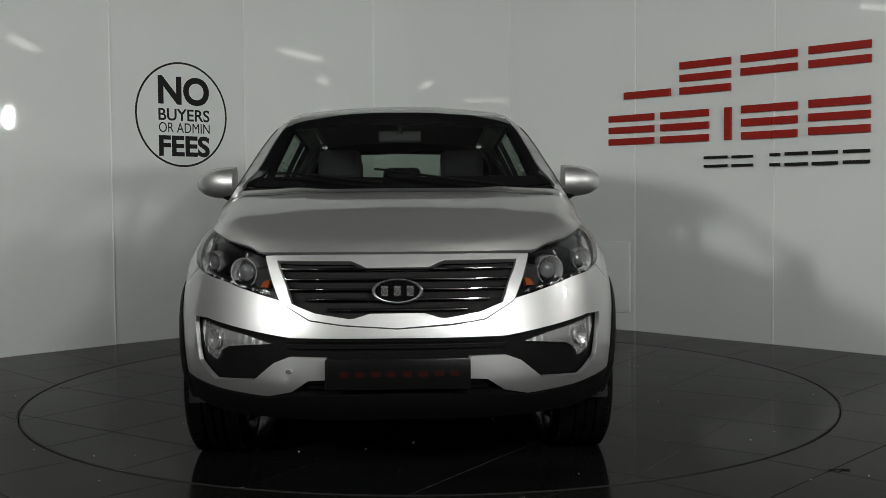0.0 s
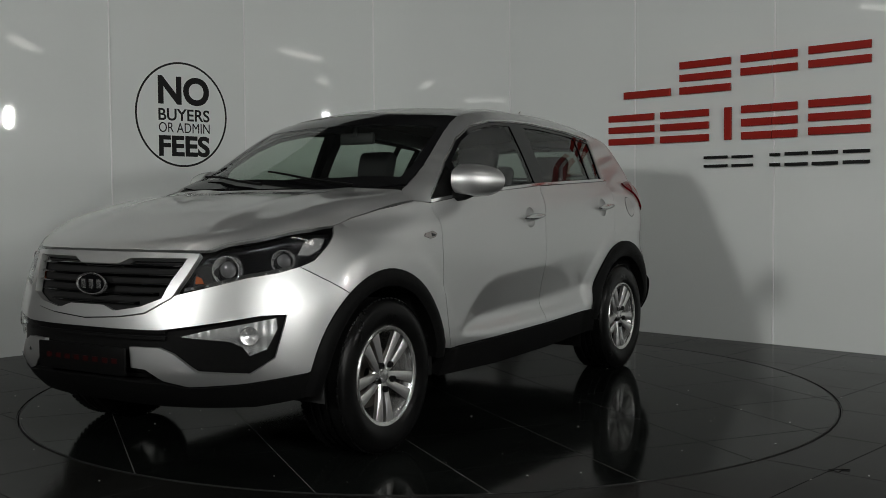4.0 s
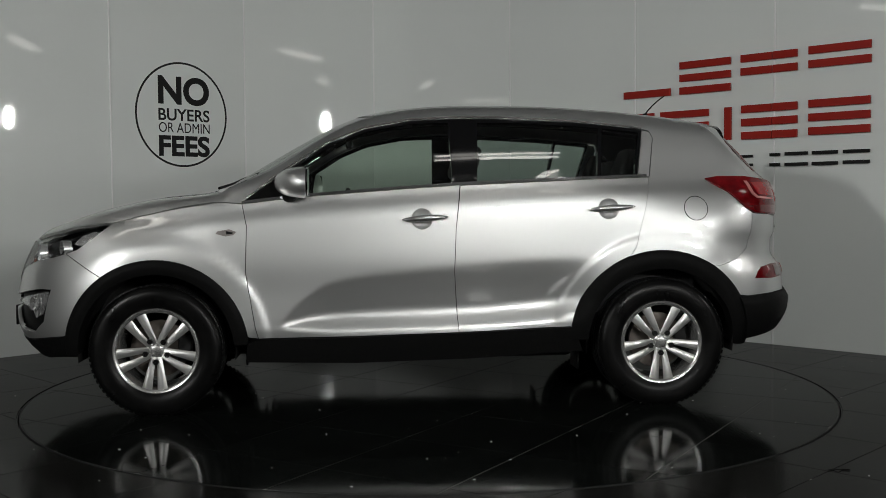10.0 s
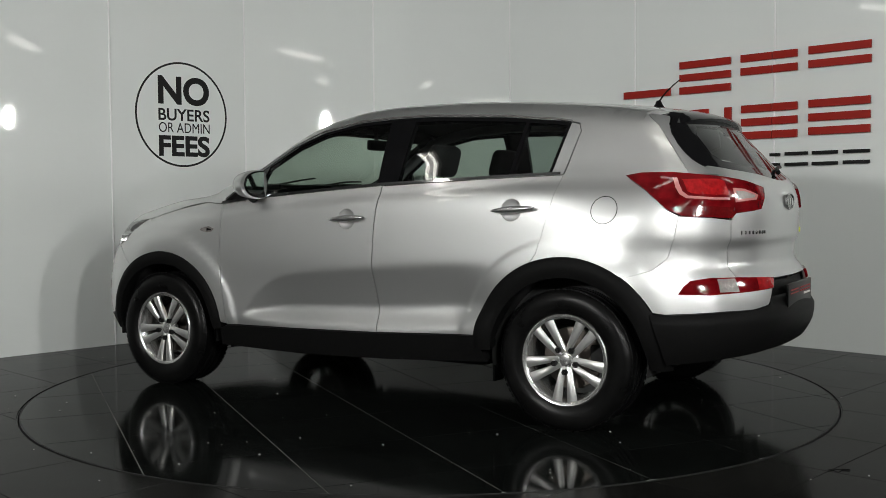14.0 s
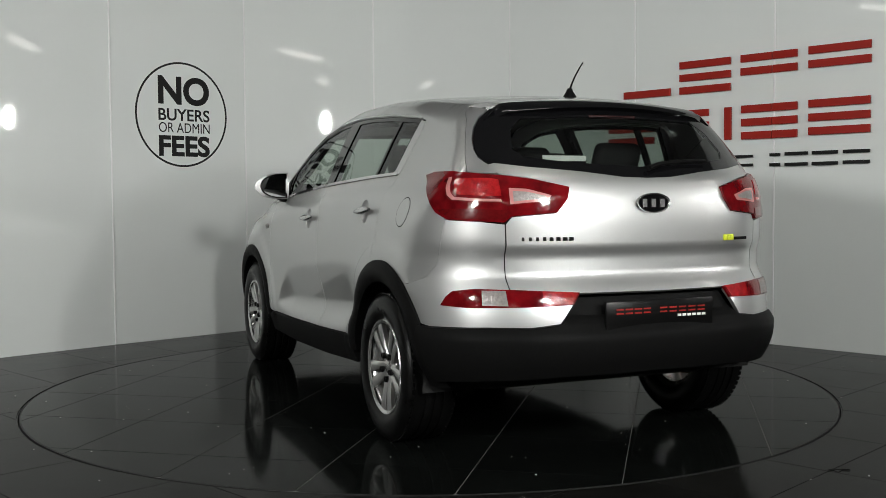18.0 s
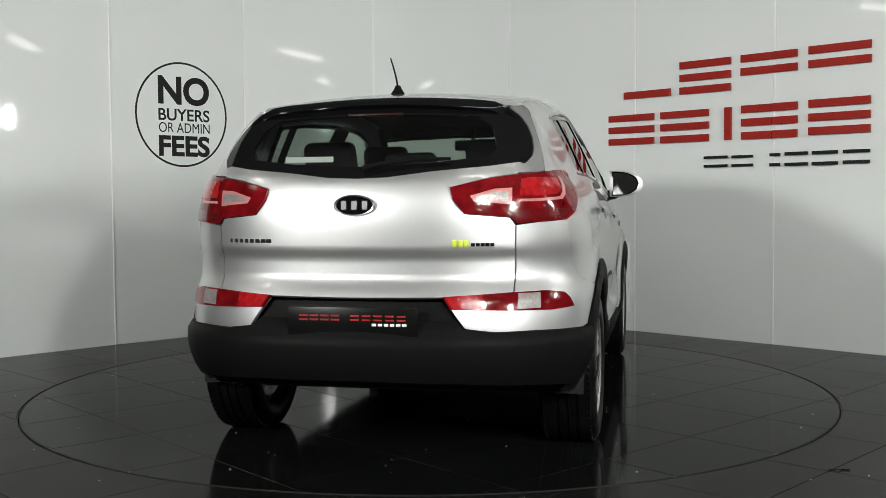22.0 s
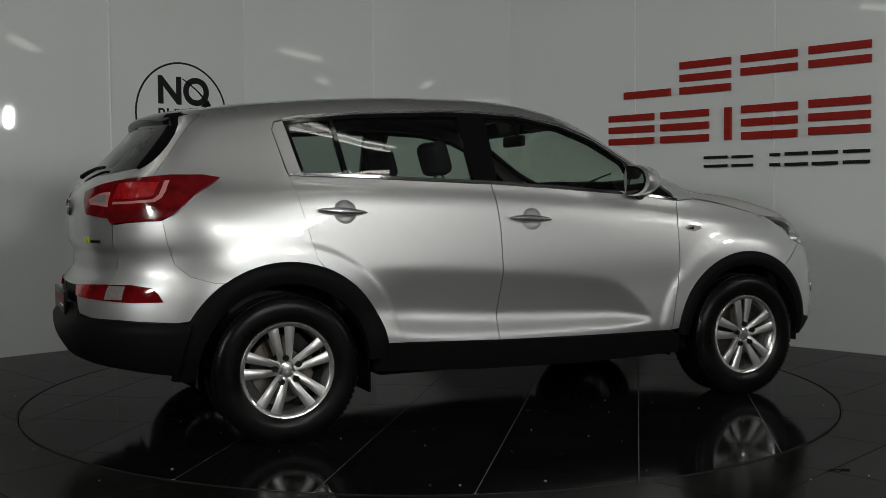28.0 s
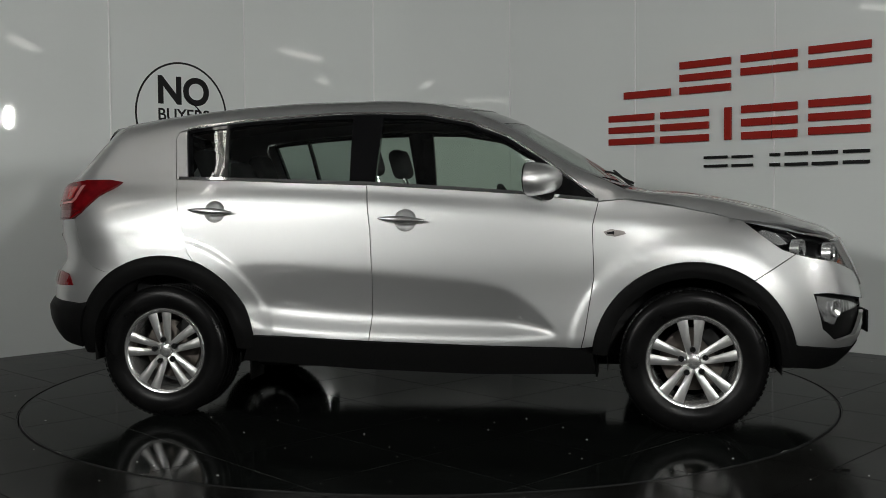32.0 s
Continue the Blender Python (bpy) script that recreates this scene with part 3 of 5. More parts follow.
def rear_stern(pts):
    return stern(*[tuple(q) for q in ats("rear", dense(pts))])


def dense(pts, step=0.03):
    out = [pts[0]]
    for a, b in zip(pts, pts[1:]):
        k = max(1, int(math.hypot(b[0] - a[0], b[1] - a[1]) / step))
        out += [(a[0] + (b[0] - a[0]) * i / k, a[1] + (b[1] - a[1]) * i / k) for i in range(1, k + 1)]
    return out


def nose(*pts):
    """(x, y, z) places turned into the nose projection's (angle, z)."""
    return [(math.degrees(math.atan2(y, x - AX_F)), z) for x, y, z in pts]


def stern(*pts):
    return [(math.degrees(math.atan2(y, AX_R - x)), z) for x, y, z in pts]


def arc(cx, cz, r, a0, a1, n=18):
    return [(cx + r * math.cos(radians(a0 + (a1 - a0) * i / n)), cz + r * math.sin(radians(a0 + (a1 - a0) * i / n))) for i in range(n + 1)]

# ---------- the car ----------
SHIFT = Matrix.Translation((0.137, -0.169, 0.0))
CAR = thing("car", "silver five-door compact SUV with black plastic cladding, parked on the turntable", "car")


def cpart(name, bm, material, label="", smooth=True, parent=None):
    """A part of the car; direct parts carry the car's place on the platform."""
    ob = part(name, bm, material, parent or CAR, label, smooth)
    if parent is None:
        ob.matrix_basis = SHIFT
    return ob


# lines shared by neighbouring panels
BELT = [(0.88, 1.088), (0.575, 1.122), (0.165, 1.152), (-0.254, 1.179), (-0.902, 1.204), (-1.262, 1.216)]
DLO_TOP = [(0.86, 1.115), (0.62, 1.292), (0.432, 1.412), (0.245, 1.487), (0.0, 1.532), (-0.25, 1.543), (-0.45, 1.543), (-0.91, 1.519), (-1.20, 1.490), (-1.267, 1.477)]
DOOR_F = [(0.88, 1.088), (0.853, 0.973), (0.861, 0.734), (0.815, 0.45), (0.80, 0.392)]
DOOR_B = [(-0.254, 1.179), (-0.228, 0.95), (-0.218, 0.732), (-0.24, 0.406)]
ARCH_F, ARCH_R = 0.470, 0.495
SHUT_R = [(-1.64, 0.745), (-1.74, 0.775), (-1.80, 0.83), (-1.83, 0.93), (-1.845, 1.02)]
TAIL_LOW = [(-1.97, 1.012), (-1.86, 1.018), (-1.80, 1.045), (-1.70, 1.13)]
TAIL_UP = [(-1.585, 1.205), (-1.66, 1.217), (-1.80, 1.217), (-1.90, 1.205), (-1.95, 1.198)]
SHUT_T = [(-1.62, 1.535), (-1.70, 1.44), (-1.79, 1.32), (-1.865, 1.215)]
HOODLINE = [(0.88, 1.095), (1.0, 1.098), (1.25, 1.06), (1.42, 1.025), (1.545, 0.995)]


def cup_loop(cx, cz, f=1.0):
    return [(cx + 0.056 * f * math.cos(q * math.pi / 14), cz + 0.0555 * f * math.sin(q * math.pi / 14)) for q in range(28)]


def build_side(s):
    R = ARCH_R
    # front fender
    fender = DOOR_F[::-1] + HOODLINE[1:] + [(1.63, 0.925), (1.72, 0.860), (1.785, 0.838)] + arc(HUB_X, HUB_Z, ARCH_F, 55, 172, 20)
    cpart("front_fender", skin(fender, "side", s, step=0.03), M_PAINT)
    lamp = cpart("side_repeater", skin([(0.905, 0.945), (0.94, 0.958), (1.0, 0.948), (1.01, 0.935), (0.96, 0.922), (0.92, 0.928)], "side", s, 0.006, 0.01, 0.012, 0), M_CLEARLENS, "clear side indicator lamp")
    cpart("bulb", skin([(0.92, 0.941), (0.955, 0.948), (0.955, 0.932), (0.925, 0.934)], "side", s, 0.0075, 0.01, 0.004, 0), M_SMOKE, "dark lens centre", parent=lamp)
    # doors
    front = DOOR_F + [(0.3, 0.395), (-0.24, 0.406)] + DOOR_B[::-1][1:] + BELT[::-1][3:-1]
    fd = cpart("front_door", skin(front, "side", s, step=0.017, holes=[cup_loop(-0.050, 1.003)]), M_PAINT)
    rear = DOOR_B + [(-0.55, 0.418), (-0.845, 0.432)] + arc(-HUB_X, HUB_Z, R, 11, 69.6, 10) + [(-1.180, 0.84), (-1.238, 1.05), (-1.277, 1.216)] + BELT[::-1][1:-3]
    rd = cpart("rear_door", skin(rear, "side", s, step=0.017, holes=[cup_loop(-1.037, 1.049)]), M_PAINT)
    for door, xa, za, ang in ((fd, -0.065, 1.005, -3), (rd, -1.054, 1.050, -3.5)):
        cup = cup_loop(xa + 0.015, za - 0.002, 1.04)
        cpart("handle_cup", skin(cup, "side", s, 0.0, 0.009, 0.0, 0, shape=lambda v, cx=xa + 0.015, cz=za - 0.002: -0.024 * np.sqrt(np.clip(1 - ((v[:, 0] - cx) / 0.058) ** 2 - ((v[:, 1] - cz) / 0.0575) ** 2, 0, 1))), M_PAINT, "rounded recess behind the handle", parent=door)
        p, n = at("side", xa, za, s)
        m = Matrix.Translation(p + n * 0.022) @ Matrix.Rotation(radians(-ang), 4, "Y")
        bm = bmesh.new()
        bmesh.ops.create_uvsphere(bm, u_segments=20, v_segments=12, radius=1.0)
        for v in bm.verts:
            v.co = Vector((v.co.x * 0.122, v.co.y * 0.017, v.co.z * 0.0185 * (1 - 0.25 * abs(v.co.x))))
        bmesh.ops.transform(bm, matrix=m, verts=bm.verts)
        h = cpart("door_handle", bm, M_SATIN, "silver pull handle", parent=door)
    # window area: black frame, panes, trims
    gl = BELT[:1] + DLO_TOP + [(-1.211, 1.215)] + BELT[::-1][1:-1]
    cpart("door_frame", skin([(-1.213, 1.218), (-1.268, 1.475), (-1.310, 1.467), (-1.325, 1.43), (-1.277, 1.218)], "side", s, 0.001, 0.02), M_PAINT, "silver upper door frame")
    # satin strip stands in for the highlight on the frame's rounded upper edge
    lip = DLO_TOP + [(x - 0.002, z + 0.008) for x, z in DLO_TOP[::-1]]
    cpart("window_trim", skin(lip, "side", s, 0.005, 0.03, 0.01, 0), M_SATIN, "satin strip standing in for the highlight on the upper window lip")
    panes = [("front_side_window", [(0.60, 1.128), (0.575, 1.30), (0.40, 1.407), (0.225, 1.473), (0.0, 1.512), (-0.205, 1.520), (-0.215, 1.188), (0.165, 1.162)], M_GLASS),
             ("rear_side_window", [(-0.345, 1.194), (-0.365, 1.518), (-0.55, 1.517), (-0.91, 1.497), (-1.025, 1.486), (-0.99, 1.213), (-0.902, 1.209)], M_PRIVACY),
             ("quarter_window", [(-1.012, 1.215), (-1.045, 1.484), (-1.20, 1.470), (-1.249, 1.461), (-1.197, 1.222)], M_PRIVACY)]
    cpart("window_frame", skin(gl, "side", s, -0.004, 0.03, 0.03, 0.001, [p for _, p, _ in panes]), M_GLOSSBLK, "gloss black window surround")
    for name, p, mt in panes:
        ob = cpart(name, skin(p, "side", s, -0.009, 0.04, 0.0, -0.004), mt, "tinted glass")
        ob.visible_shadow = False
    strip = BELT + [(x, z + 0.013) for x, z in BELT[::-1]]
    cpart("belt_trim", skin(strip, "side", s, 0.006, 0.03, 0.012, 0), M_CHROME, "thin chrome strip under the windows")
    # body side above the windows, pillars
    ztop = [(q.x, q.z) for q in ats("top", [(x, 0.588 if x < 0.25 else 0.588 + 0.175 * (x - 0.25) / 0.73) for x in np.linspace(1.03, -1.62, 28)])]
    rail = ztop + [(-1.62, 1.40), (-1.36, 1.30)] + [(-1.282, 1.22), (-1.327, 1.43), (-1.312, 1.472), (-1.277, 1.481)] + DLO_TOP[::-1][1:] + [(0.88, 1.092), (1.0, 1.10)]
    cpart("roof_side", skin(rail, "side", s, 0, 0.03, gap=-0.0005), M_PAINT, "silver roof rail and pillar")
    # rear quarter
    quarter = side_stern([(-1.277, 1.216), (-1.238, 1.05), (-1.180, 0.84)] + arc(-HUB_X, HUB_Z, R, 70, 124, 12) + SHUT_R + TAIL_LOW[2:] + TAIL_UP[:-2] + SHUT_T[:0:-1] + [(-1.62, ztop[-1][1] - 0.003), (-1.62, 1.40), (-1.36, 1.30)])
    cpart("rear_quarter", skin(quarter, "stern", s, 0, 0.03, gap=-0.0005), M_PAINT)
    flank = side_stern([(-1.625, ztop[-1][1] - 0.003)] + SHUT_T[1:] + [(-1.905, 1.208)]) + rear_stern([(0.625, 1.206), (0.640, 1.246), (0.652, 1.258), (0.664, 1.276), (0.667, 1.31), (0.657, 1.355), (0.634, 1.405), (0.600, 1.450), (0.55, 1.492)])
    cpart("tailgate_flank", skin(flank, "stern", s, 0, 0.025), M_PAINT, "silver tailgate edge beside the rear window")
    if s > 0:
        cap = [(-1.512 + 0.062 * math.cos(k * math.pi / 16), 1.048 + 0.062 * math.sin(k * math.pi / 16)) for k in range(32)]
        ring = [(-1.512 + 0.0655 * math.cos(k * math.pi / 16), 1.048 + 0.0655 * math.sin(k * math.pi / 16)) for k in range(32)]
        cpart("flap_gap", skin(ring, "side", s, 0.0006, 0.012, 0.003, 0, [cap]), M_GAP, "thin dark gap round the flap")
        cpart("fuel_flap", skin(cap, "side", s, 0.0015, 0.015, 0.004, 0.001), M_PAINT, "round fuel filler flap")
    # rear bumper corner, silver
    bump = side_stern(arc(-HUB_X, HUB_Z, R, 124, 150, 8)) + side_stern([(-1.80, 0.575)]) + rear_stern([(0.70, 0.585), (0.55, 0.585), (0.44, 0.60), (0.355, 0.717), (0.52, 0.717), (0.59, 0.722), (0.615, 0.74), (0.618, 0.85), (0.622, 1.0)]) + side_stern(TAIL_LOW[:2]) + side_stern(SHUT_R[::-1])
    cpart("rear_bumper_corner", skin(bump, "stern", s, 0.001, 0.03), M_PAINT)
    refl = side_stern([(-1.852, 0.667), (-1.872, 0.703), (-1.895, 0.726), (-1.97, 0.738)]) + rear_stern([(0.70, 0.737), (0.60, 0.735), (0.353, 0.722), (0.385, 0.675), (0.60, 0.667), (0.70, 0.664)]) + side_stern([(-1.97, 0.662)])
    rf = cpart("rear_reflector", skin(refl, "stern", s, 0.006, 0.02, 0.012, 0), M_REDLENS, "red and clear lower rear lamp")
    clear = rear_stern([(0.712, 0.673), (0.708, 0.730), (0.630, 0.730), (0.628, 0.672)])
    cpart("reversing_lens", skin(clear, "stern", s, 0.0085, 0.02, 0.005, 0), M_CLEARLENS, "clear reversing lamp", parent=rf)
    reflex = rear_stern([(0.36, 0.7215), (0.392, 0.678), (0.505, 0.672), (0.50, 0.729)])
    cpart("reflex_panel", skin(reflex, "stern", s, 0.0085, 0.02, 0.004, 0), M_REDCORE, "bright red reflex panel", parent=rf)
    # tail lamp
    tl = side_stern(TAIL_UP) + rear_stern([(0.60, 1.19), (0.50, 1.175), (0.372, 1.146), (0.385, 1.10), (0.43, 1.045), (0.60, 1.03), (0.624, 1.006)]) + side_stern(TAIL_LOW)
    lampo = cpart("tail_lamp", skin(tl, "stern", s, 0.012, 0.02, 0.03, 0.001), M_REDLENS, "red wrap-around tail lamp with a clear centre")
    cl = rear_stern([(0.590, 1.130), (0.54, 1.127), (0.470, 1.110), (0.480, 1.099), (0.54, 1.095), (0.590, 1.089)])
    rim = rear_stern([(0.602, 1.142), (0.54, 1.138), (0.450, 1.112), (0.466, 1.090), (0.54, 1.085), (0.602, 1.079)])
    cpart("lens_rim", skin(rim, "stern", s, 0.0145, 0.012, 0.004, 0, [cl]), M_PINK, "pale pink rim", parent=lampo)
    cpart("clear_lens", skin(cl, "stern", s, 0.0142, 0.012, 0.004, 0), M_CLEARLENS, "clear centre lens", parent=lampo)
    core = side_stern([(-1.845, 1.178), (-1.97, 1.180)]) + rear_stern([(0.632, 1.175), (0.630, 1.112)]) + side_stern([(-1.97, 1.112), (-1.888, 1.118), (-1.87, 1.128)])
    cpart("core_lens", skin(core, "stern", s, 0.0143, 0.010, 0.004, 0), M_REDCORE, "bright red centre panel", parent=lampo)
    hook = side_stern([(-1.803, 1.187), (-1.822, 1.187), (-1.851, 1.128), (-1.876, 1.108), (-1.97, 1.101)]) + rear_stern([(0.632, 1.100), (0.630, 1.090)]) + side_stern([(-1.97, 1.091), (-1.869, 1.097), (-1.840, 1.116), (-1.822, 1.145)])
    cpart("light_guide", skin(hook, "stern", s, 0.0146, 0.012, 0.004, 0), M_PINK, "pale pink hooked light guide", parent=lampo)
    low = side_stern([(-1.80, 1.06), (-1.97, 1.062)]) + rear_stern([(0.61, 1.055), (0.616, 1.02)]) + side_stern([(-1.97, 1.02), (-1.87, 1.026)])
    cpart("lower_lens", skin(low, "stern", s, 0.0142, 0.015, 0.004, 0), M_REDDEEP, "deep red lens", parent=lampo)
    # cladding: arches and sill
    for nm, hx, ro, a0, a1 in (("front_arch", HUB_X, ARCH_F, -2, 176), ("rear_arch", -HUB_X, R, 4, 182)):
        proud = 0.002 if hx > 0 else 0.008
        poly = arc(hx, HUB_Z, ro, a0, a1, 28) + arc(hx, HUB_Z, 0.395, a1, a0, 28)
        cpart(nm + "_cladding", skin(poly, "side", s, proud, 0.025, 0.07, 0.001, shape=lambda v, hx=hx, ro=ro: 0.014 * np.sin(np.clip((np.hypot(v[:, 0] - hx, v[:, 1] - HUB_Z) - 0.395) / (ro - 0.395), 0, 1) * math.pi) ** 0.6), M_CLAD, "matt black wheel arch trim")
    sill = [(0.87, 0.27), (0.855, 0.37), (0.80, 0.390), (0.3, 0.393), (-0.24, 0.404), (-0.55, 0.416), (-0.845, 0.430), (-0.90, 0.30), (-0.3, 0.268), (0.3, 0.255)]
    cpart("sill_cladding", skin(sill, "side", s, 0.012, 0.03, 0.05, 0.001), M_CLAD, "matt black sill trim")


for side_sign in (1, -1):
    build_side(side_sign)


def build_top():
    cpart("bonnet", skin(hood_loop(), "top", 1, 0, 0.03, shape=lambda v: 0.006 * np.exp(-((np.abs(v[:, 1]) - (0.36 + 0.12 * (2.0 - v[:, 0]))) / 0.07) ** 2) * sstep(2.05, 1.7, v[:, 0])), M_PAINT)
    roof = [(0.30, 0.0), (0.28, 0.3), (0.22, 0.50), (0.18, 0.588), (-0.5, 0.588), (-1.2, 0.588), (-1.62, 0.588), (-1.70, 0.5), (-1.72, 0.0)]
    roof = roof + [(x, -y) for x, y in roof[::-1] if y > 0]
    cpart("roof", skin(roof, "top", 1, 0, 0.04), M_PAINT)
    ws = [(1.05, 0.0), (1.04, 0.3), (1.005, 0.5), (0.985, 0.62), (0.945, 0.738), (0.60, 0.668), (0.215, 0.585), (0.245, 0.50), (0.295, 0.3), (0.312, 0.0)]
    ws = ws + [(x, -y) for x, y in ws[::-1] if y > 0]
    wi = [(0.97, 0.0), (0.95, 0.35), (0.89, 0.67), (0.60, 0.618), (0.40, 0.575), (0.455, 0.3), (0.475, 0.0)]
    wi = wi + [(x, -y) for x, y in wi[::-1] if y > 0]
    cpart("windscreen_border", skin(ws, "top", 1, -0.003, 0.04, 0.012, 0.001, [wi]), M_GLOSSBLK, "black band round the windscreen")
    ob = cpart("windscreen", skin(wi, "top", 1, -0.004, 0.05, 0, -0.003), M_GLASS, "green-tinted laminated glass")
    ob.visible_shadow = False
    cowl = [(1.072, 0.0), (1.067, 0.3), (1.027, 0.55), (1.003, 0.745), (0.952, 0.742), (1.008, 0.5), (1.042, 0.3), (1.052, 0.0)]
    cowl = cowl + [(x, -y) for x, y in cowl[::-1] if y > 0]
    cpart("cowl", skin(cowl, "top", 1, -0.012, 0.03, 0.02, 0), M_CLAD)
    for y0, y1, x1 in ((0.50, -0.12, 0.93), (-0.08, -0.60, 0.90)):
        pts = []
        for k in range(9):
            t = k / 8
            p, n = at("top", 1.035 + (x1 - 1.035) * t, y0 + (y1 - y0) * t, 1, 0.016)
            pts.append(p)
        bm = tube(bmesh.new(), pts, 0.008, 8, 0.005)
        cpart("wiper", bm, M_CLAD, "black wiper arm")


HOOD_FRONT = [(q.x, q.y) for q in ats("front", [(y, 0.905 - 0.002 * y) for y in (0.0, 0.12, 0.24, 0.34, 0.42, 0.47, 0.507)])]
LAMP_EDGE = curve([HOOD_FRONT[-1], (1.90, 0.617), (1.76, 0.712), (1.66, 0.752)])
LAMP_XY = [(float(x), float(LAMP_EDGE(x))) for x in np.linspace(HOOD_FRONT[-1][0], 1.66, 20)]
LAMP_TOP = nose(*[tuple(q) for q in ats("top", LAMP_XY)])


def hood_loop():
    edge = [(q.x, q.y) for q in ats("side", HOODLINE[1:])]
    lamp = [(x + 0.004, y + 0.008) for x, y in LAMP_XY[:0:-1]] + LAMP_XY[:1]
    h = [(1.075, 0.0), (1.07, 0.3), (1.03, 0.55), (1.004, 0.74)] + edge + lamp + HOOD_FRONT[-2::-1]
    return h + [(x, -y) for x, y in h[::-1] if y > 0]


build_top()


def build_front():
    half = front_nose([(0, 0.632), (0.2, 0.645), (0.322, 0.662), (0.425, 0.722), (0.437, 0.735)]) + nose((1.99, 0.57, 0.776), (1.93, 0.645, 0.800), (1.85, 0.745, 0.818)) + side_nose([(1.785, 0.838)] + arc(HUB_X, HUB_Z, ARCH_F, 55, 10, 10)) \
        + nose((1.86, 0.84, 0.41), (2.0, 0.68, 0.385), (2.12, 0.50, 0.372), (2.16, 0.40, 0.395), (2.18, 0.33, 0.44), (2.195, 0.26, 0.445), (2.195, 0.26, 0.532), (2.17, 0.40, 0.532), (2.15, 0.46, 0.508),
               (2.10, 0.54, 0.437), (1.98, 0.70, 0.424), (1.912, 0.772, 0.488), (1.876, 0.808, 0.652), (1.95, 0.74, 0.652), (2.12, 0.5, 0.612), (2.17, 0.4, 0.598), (2.195, 0.2, 0.597), (2.20, 0, 0.597))
    full = [(-a, b) for a, b in half[::-1]] + half[1:-1]
    cpart("front_bumper", skin(full, "nose", 1, 0, 0.028), M_PAINT)
    inner = front_nose([(0.0, 0.62), (0.5, 0.625)]) + nose((1.92, 0.77, 0.665), (1.86, 0.80, 0.66), (1.90, 0.78, 0.44), (2.0, 0.68, 0.40)) + front_nose([(0.40, 0.37), (0.0, 0.37)])
    inner = [(-a, b) for a, b in inner[::-1]] + inner[1:-1]
    cpart("lower_grille", skin(inner, "nose", 1, -0.028, 0.05, 0.0, 0), M_CLAD, "matt black bumper insert")
    for z0, dz, yh in ((0.56, 0.014, 0.42), (0.585, 0.012, 0.42), (0.425, 0.012, 0.34), (0.40, 0.012, 0.34)):
        b2 = nose((2.17, yh, z0), (2.195, 0, z0)) + nose((2.17, -yh, z0), (2.17, -yh, z0 + dz)) + nose((2.195, 0, z0 + dz), (2.17, yh, z0 + dz))
        cpart("intake_slat", skin(b2, "nose", 1, -0.014, 0.05, 0.02, 0), M_CLAD)
    lip = nose((2.2, 0, 0.392), (2.17, 0.40, 0.385), (2.12, 0.50, 0.368), (2.0, 0.68, 0.382), (1.83, 0.86, 0.412), (1.79, 0.90, 0.43), (1.77, 0.89, 0.32), (1.95, 0.70, 0.285), (2.1, 0.4, 0.28), (2.15, 0, 0.28))
    lip = [(-a, b) for a, b in lip[::-1]] + lip[1:-1]
    cpart("bumper_lip", skin(lip, "nose", 1, 0.004, 0.035, 0.05, 0), M_CLAD, "matt black lower lip")
    # grille: surround, backing, slats, badge
    go = [(0, 0.896), (0.30, 0.896), (0.494, 0.893), (0.490, 0.872), (0.465, 0.80), (0.437, 0.737), (0.425, 0.722), (0.322, 0.663), (0.2, 0.646), (0, 0.633)]
    gi = [(0, 0.848), (0.115, 0.848), (0.17, 0.872), (0.448, 0.874), (0.44, 0.85), (0.412, 0.79), (0.388, 0.72), (0.30, 0.687), (0.178, 0.667), (0.155, 0.669), (0.1, 0.686), (0, 0.686)]
    go = go + [(-y, z) for y, z in go[::-1] if y > 0]
    gi = gi + [(-y, z) for y, z in gi[::-1] if y > 0]
    sur = cpart("grille_surround", skin(go, "front", 1, 0.006, 0.025, 0.03, 0.001, [gi]), M_PAINT, "silver grille frame")
    back = [(y * 1.02, z) for y, z in gi]
    cpart("grille_mesh", skin(back, "front", 1, -0.035, 0.04, 0, 0), M_GAP, "black grille opening", parent=sur)
    for k in range(5):
        z = 0.697 + 0.037 * k
        yh = min(0.45, 0.20 + (z - 0.672) * 2.3, 0.36 + (z - 0.70) * 0.75)
        yh = max(0.12, yh)
        pts = ats("front", [(-yh + 2 * yh * q / 24, z) for q in range(25)], 1, -0.014)
        bm = bmesh.new()
        rows = []
        for q in pts:
            rows.append([bm.verts.new(q + Vector(v)) for v in ((0.004, 0, 0.006), (0.005, 0, 0.0085), (-0.02, 0, 0.0115), (-0.02, 0, -0.002), (0.002, 0, 0.002))])
        for a, b in zip(rows, rows[1:]):
            for i in range(5):
                bm.faces.new((a[i], a[(i + 1) % 5], b[(i + 1) % 5], b[i]))
        bmesh.ops.recalc_face_normals(bm, faces=bm.faces)
        cpart("grille_slat", bm, M_GLOSSBLK, parent=sur)
        for e in (1, -1):
            i0 = 0 if e < 0 else 20
            cpart("slat_edge", tube(bmesh.new(), [q + Vector((0.006, 0, 0.007)) for q in pts[i0:i0 + 5]], 0.0022, 6), M_CHROME, "thin bright slat edge", parent=sur)
            cpart("slat_line", tube(bmesh.new(), [q + Vector((0.0055, 0, 0.007)) for q in (pts[4:13] if e < 0 else pts[12:21])], 0.0016, 6), M_SLAT, parent=sur)
    p, n = at("front", 0, 0.764, 1, 0.004)
    emblem(p, n, 0.094, 0.046, "front_emblem")
    # plate
    bm = bmesh.new()
    box(bm, 2.207, 2.219, -0.264, 0.264, 0.415, 0.527, 0.004)
    pl = cpart("front_plate", bm, M_PLATE, "black plate with dark red bars")
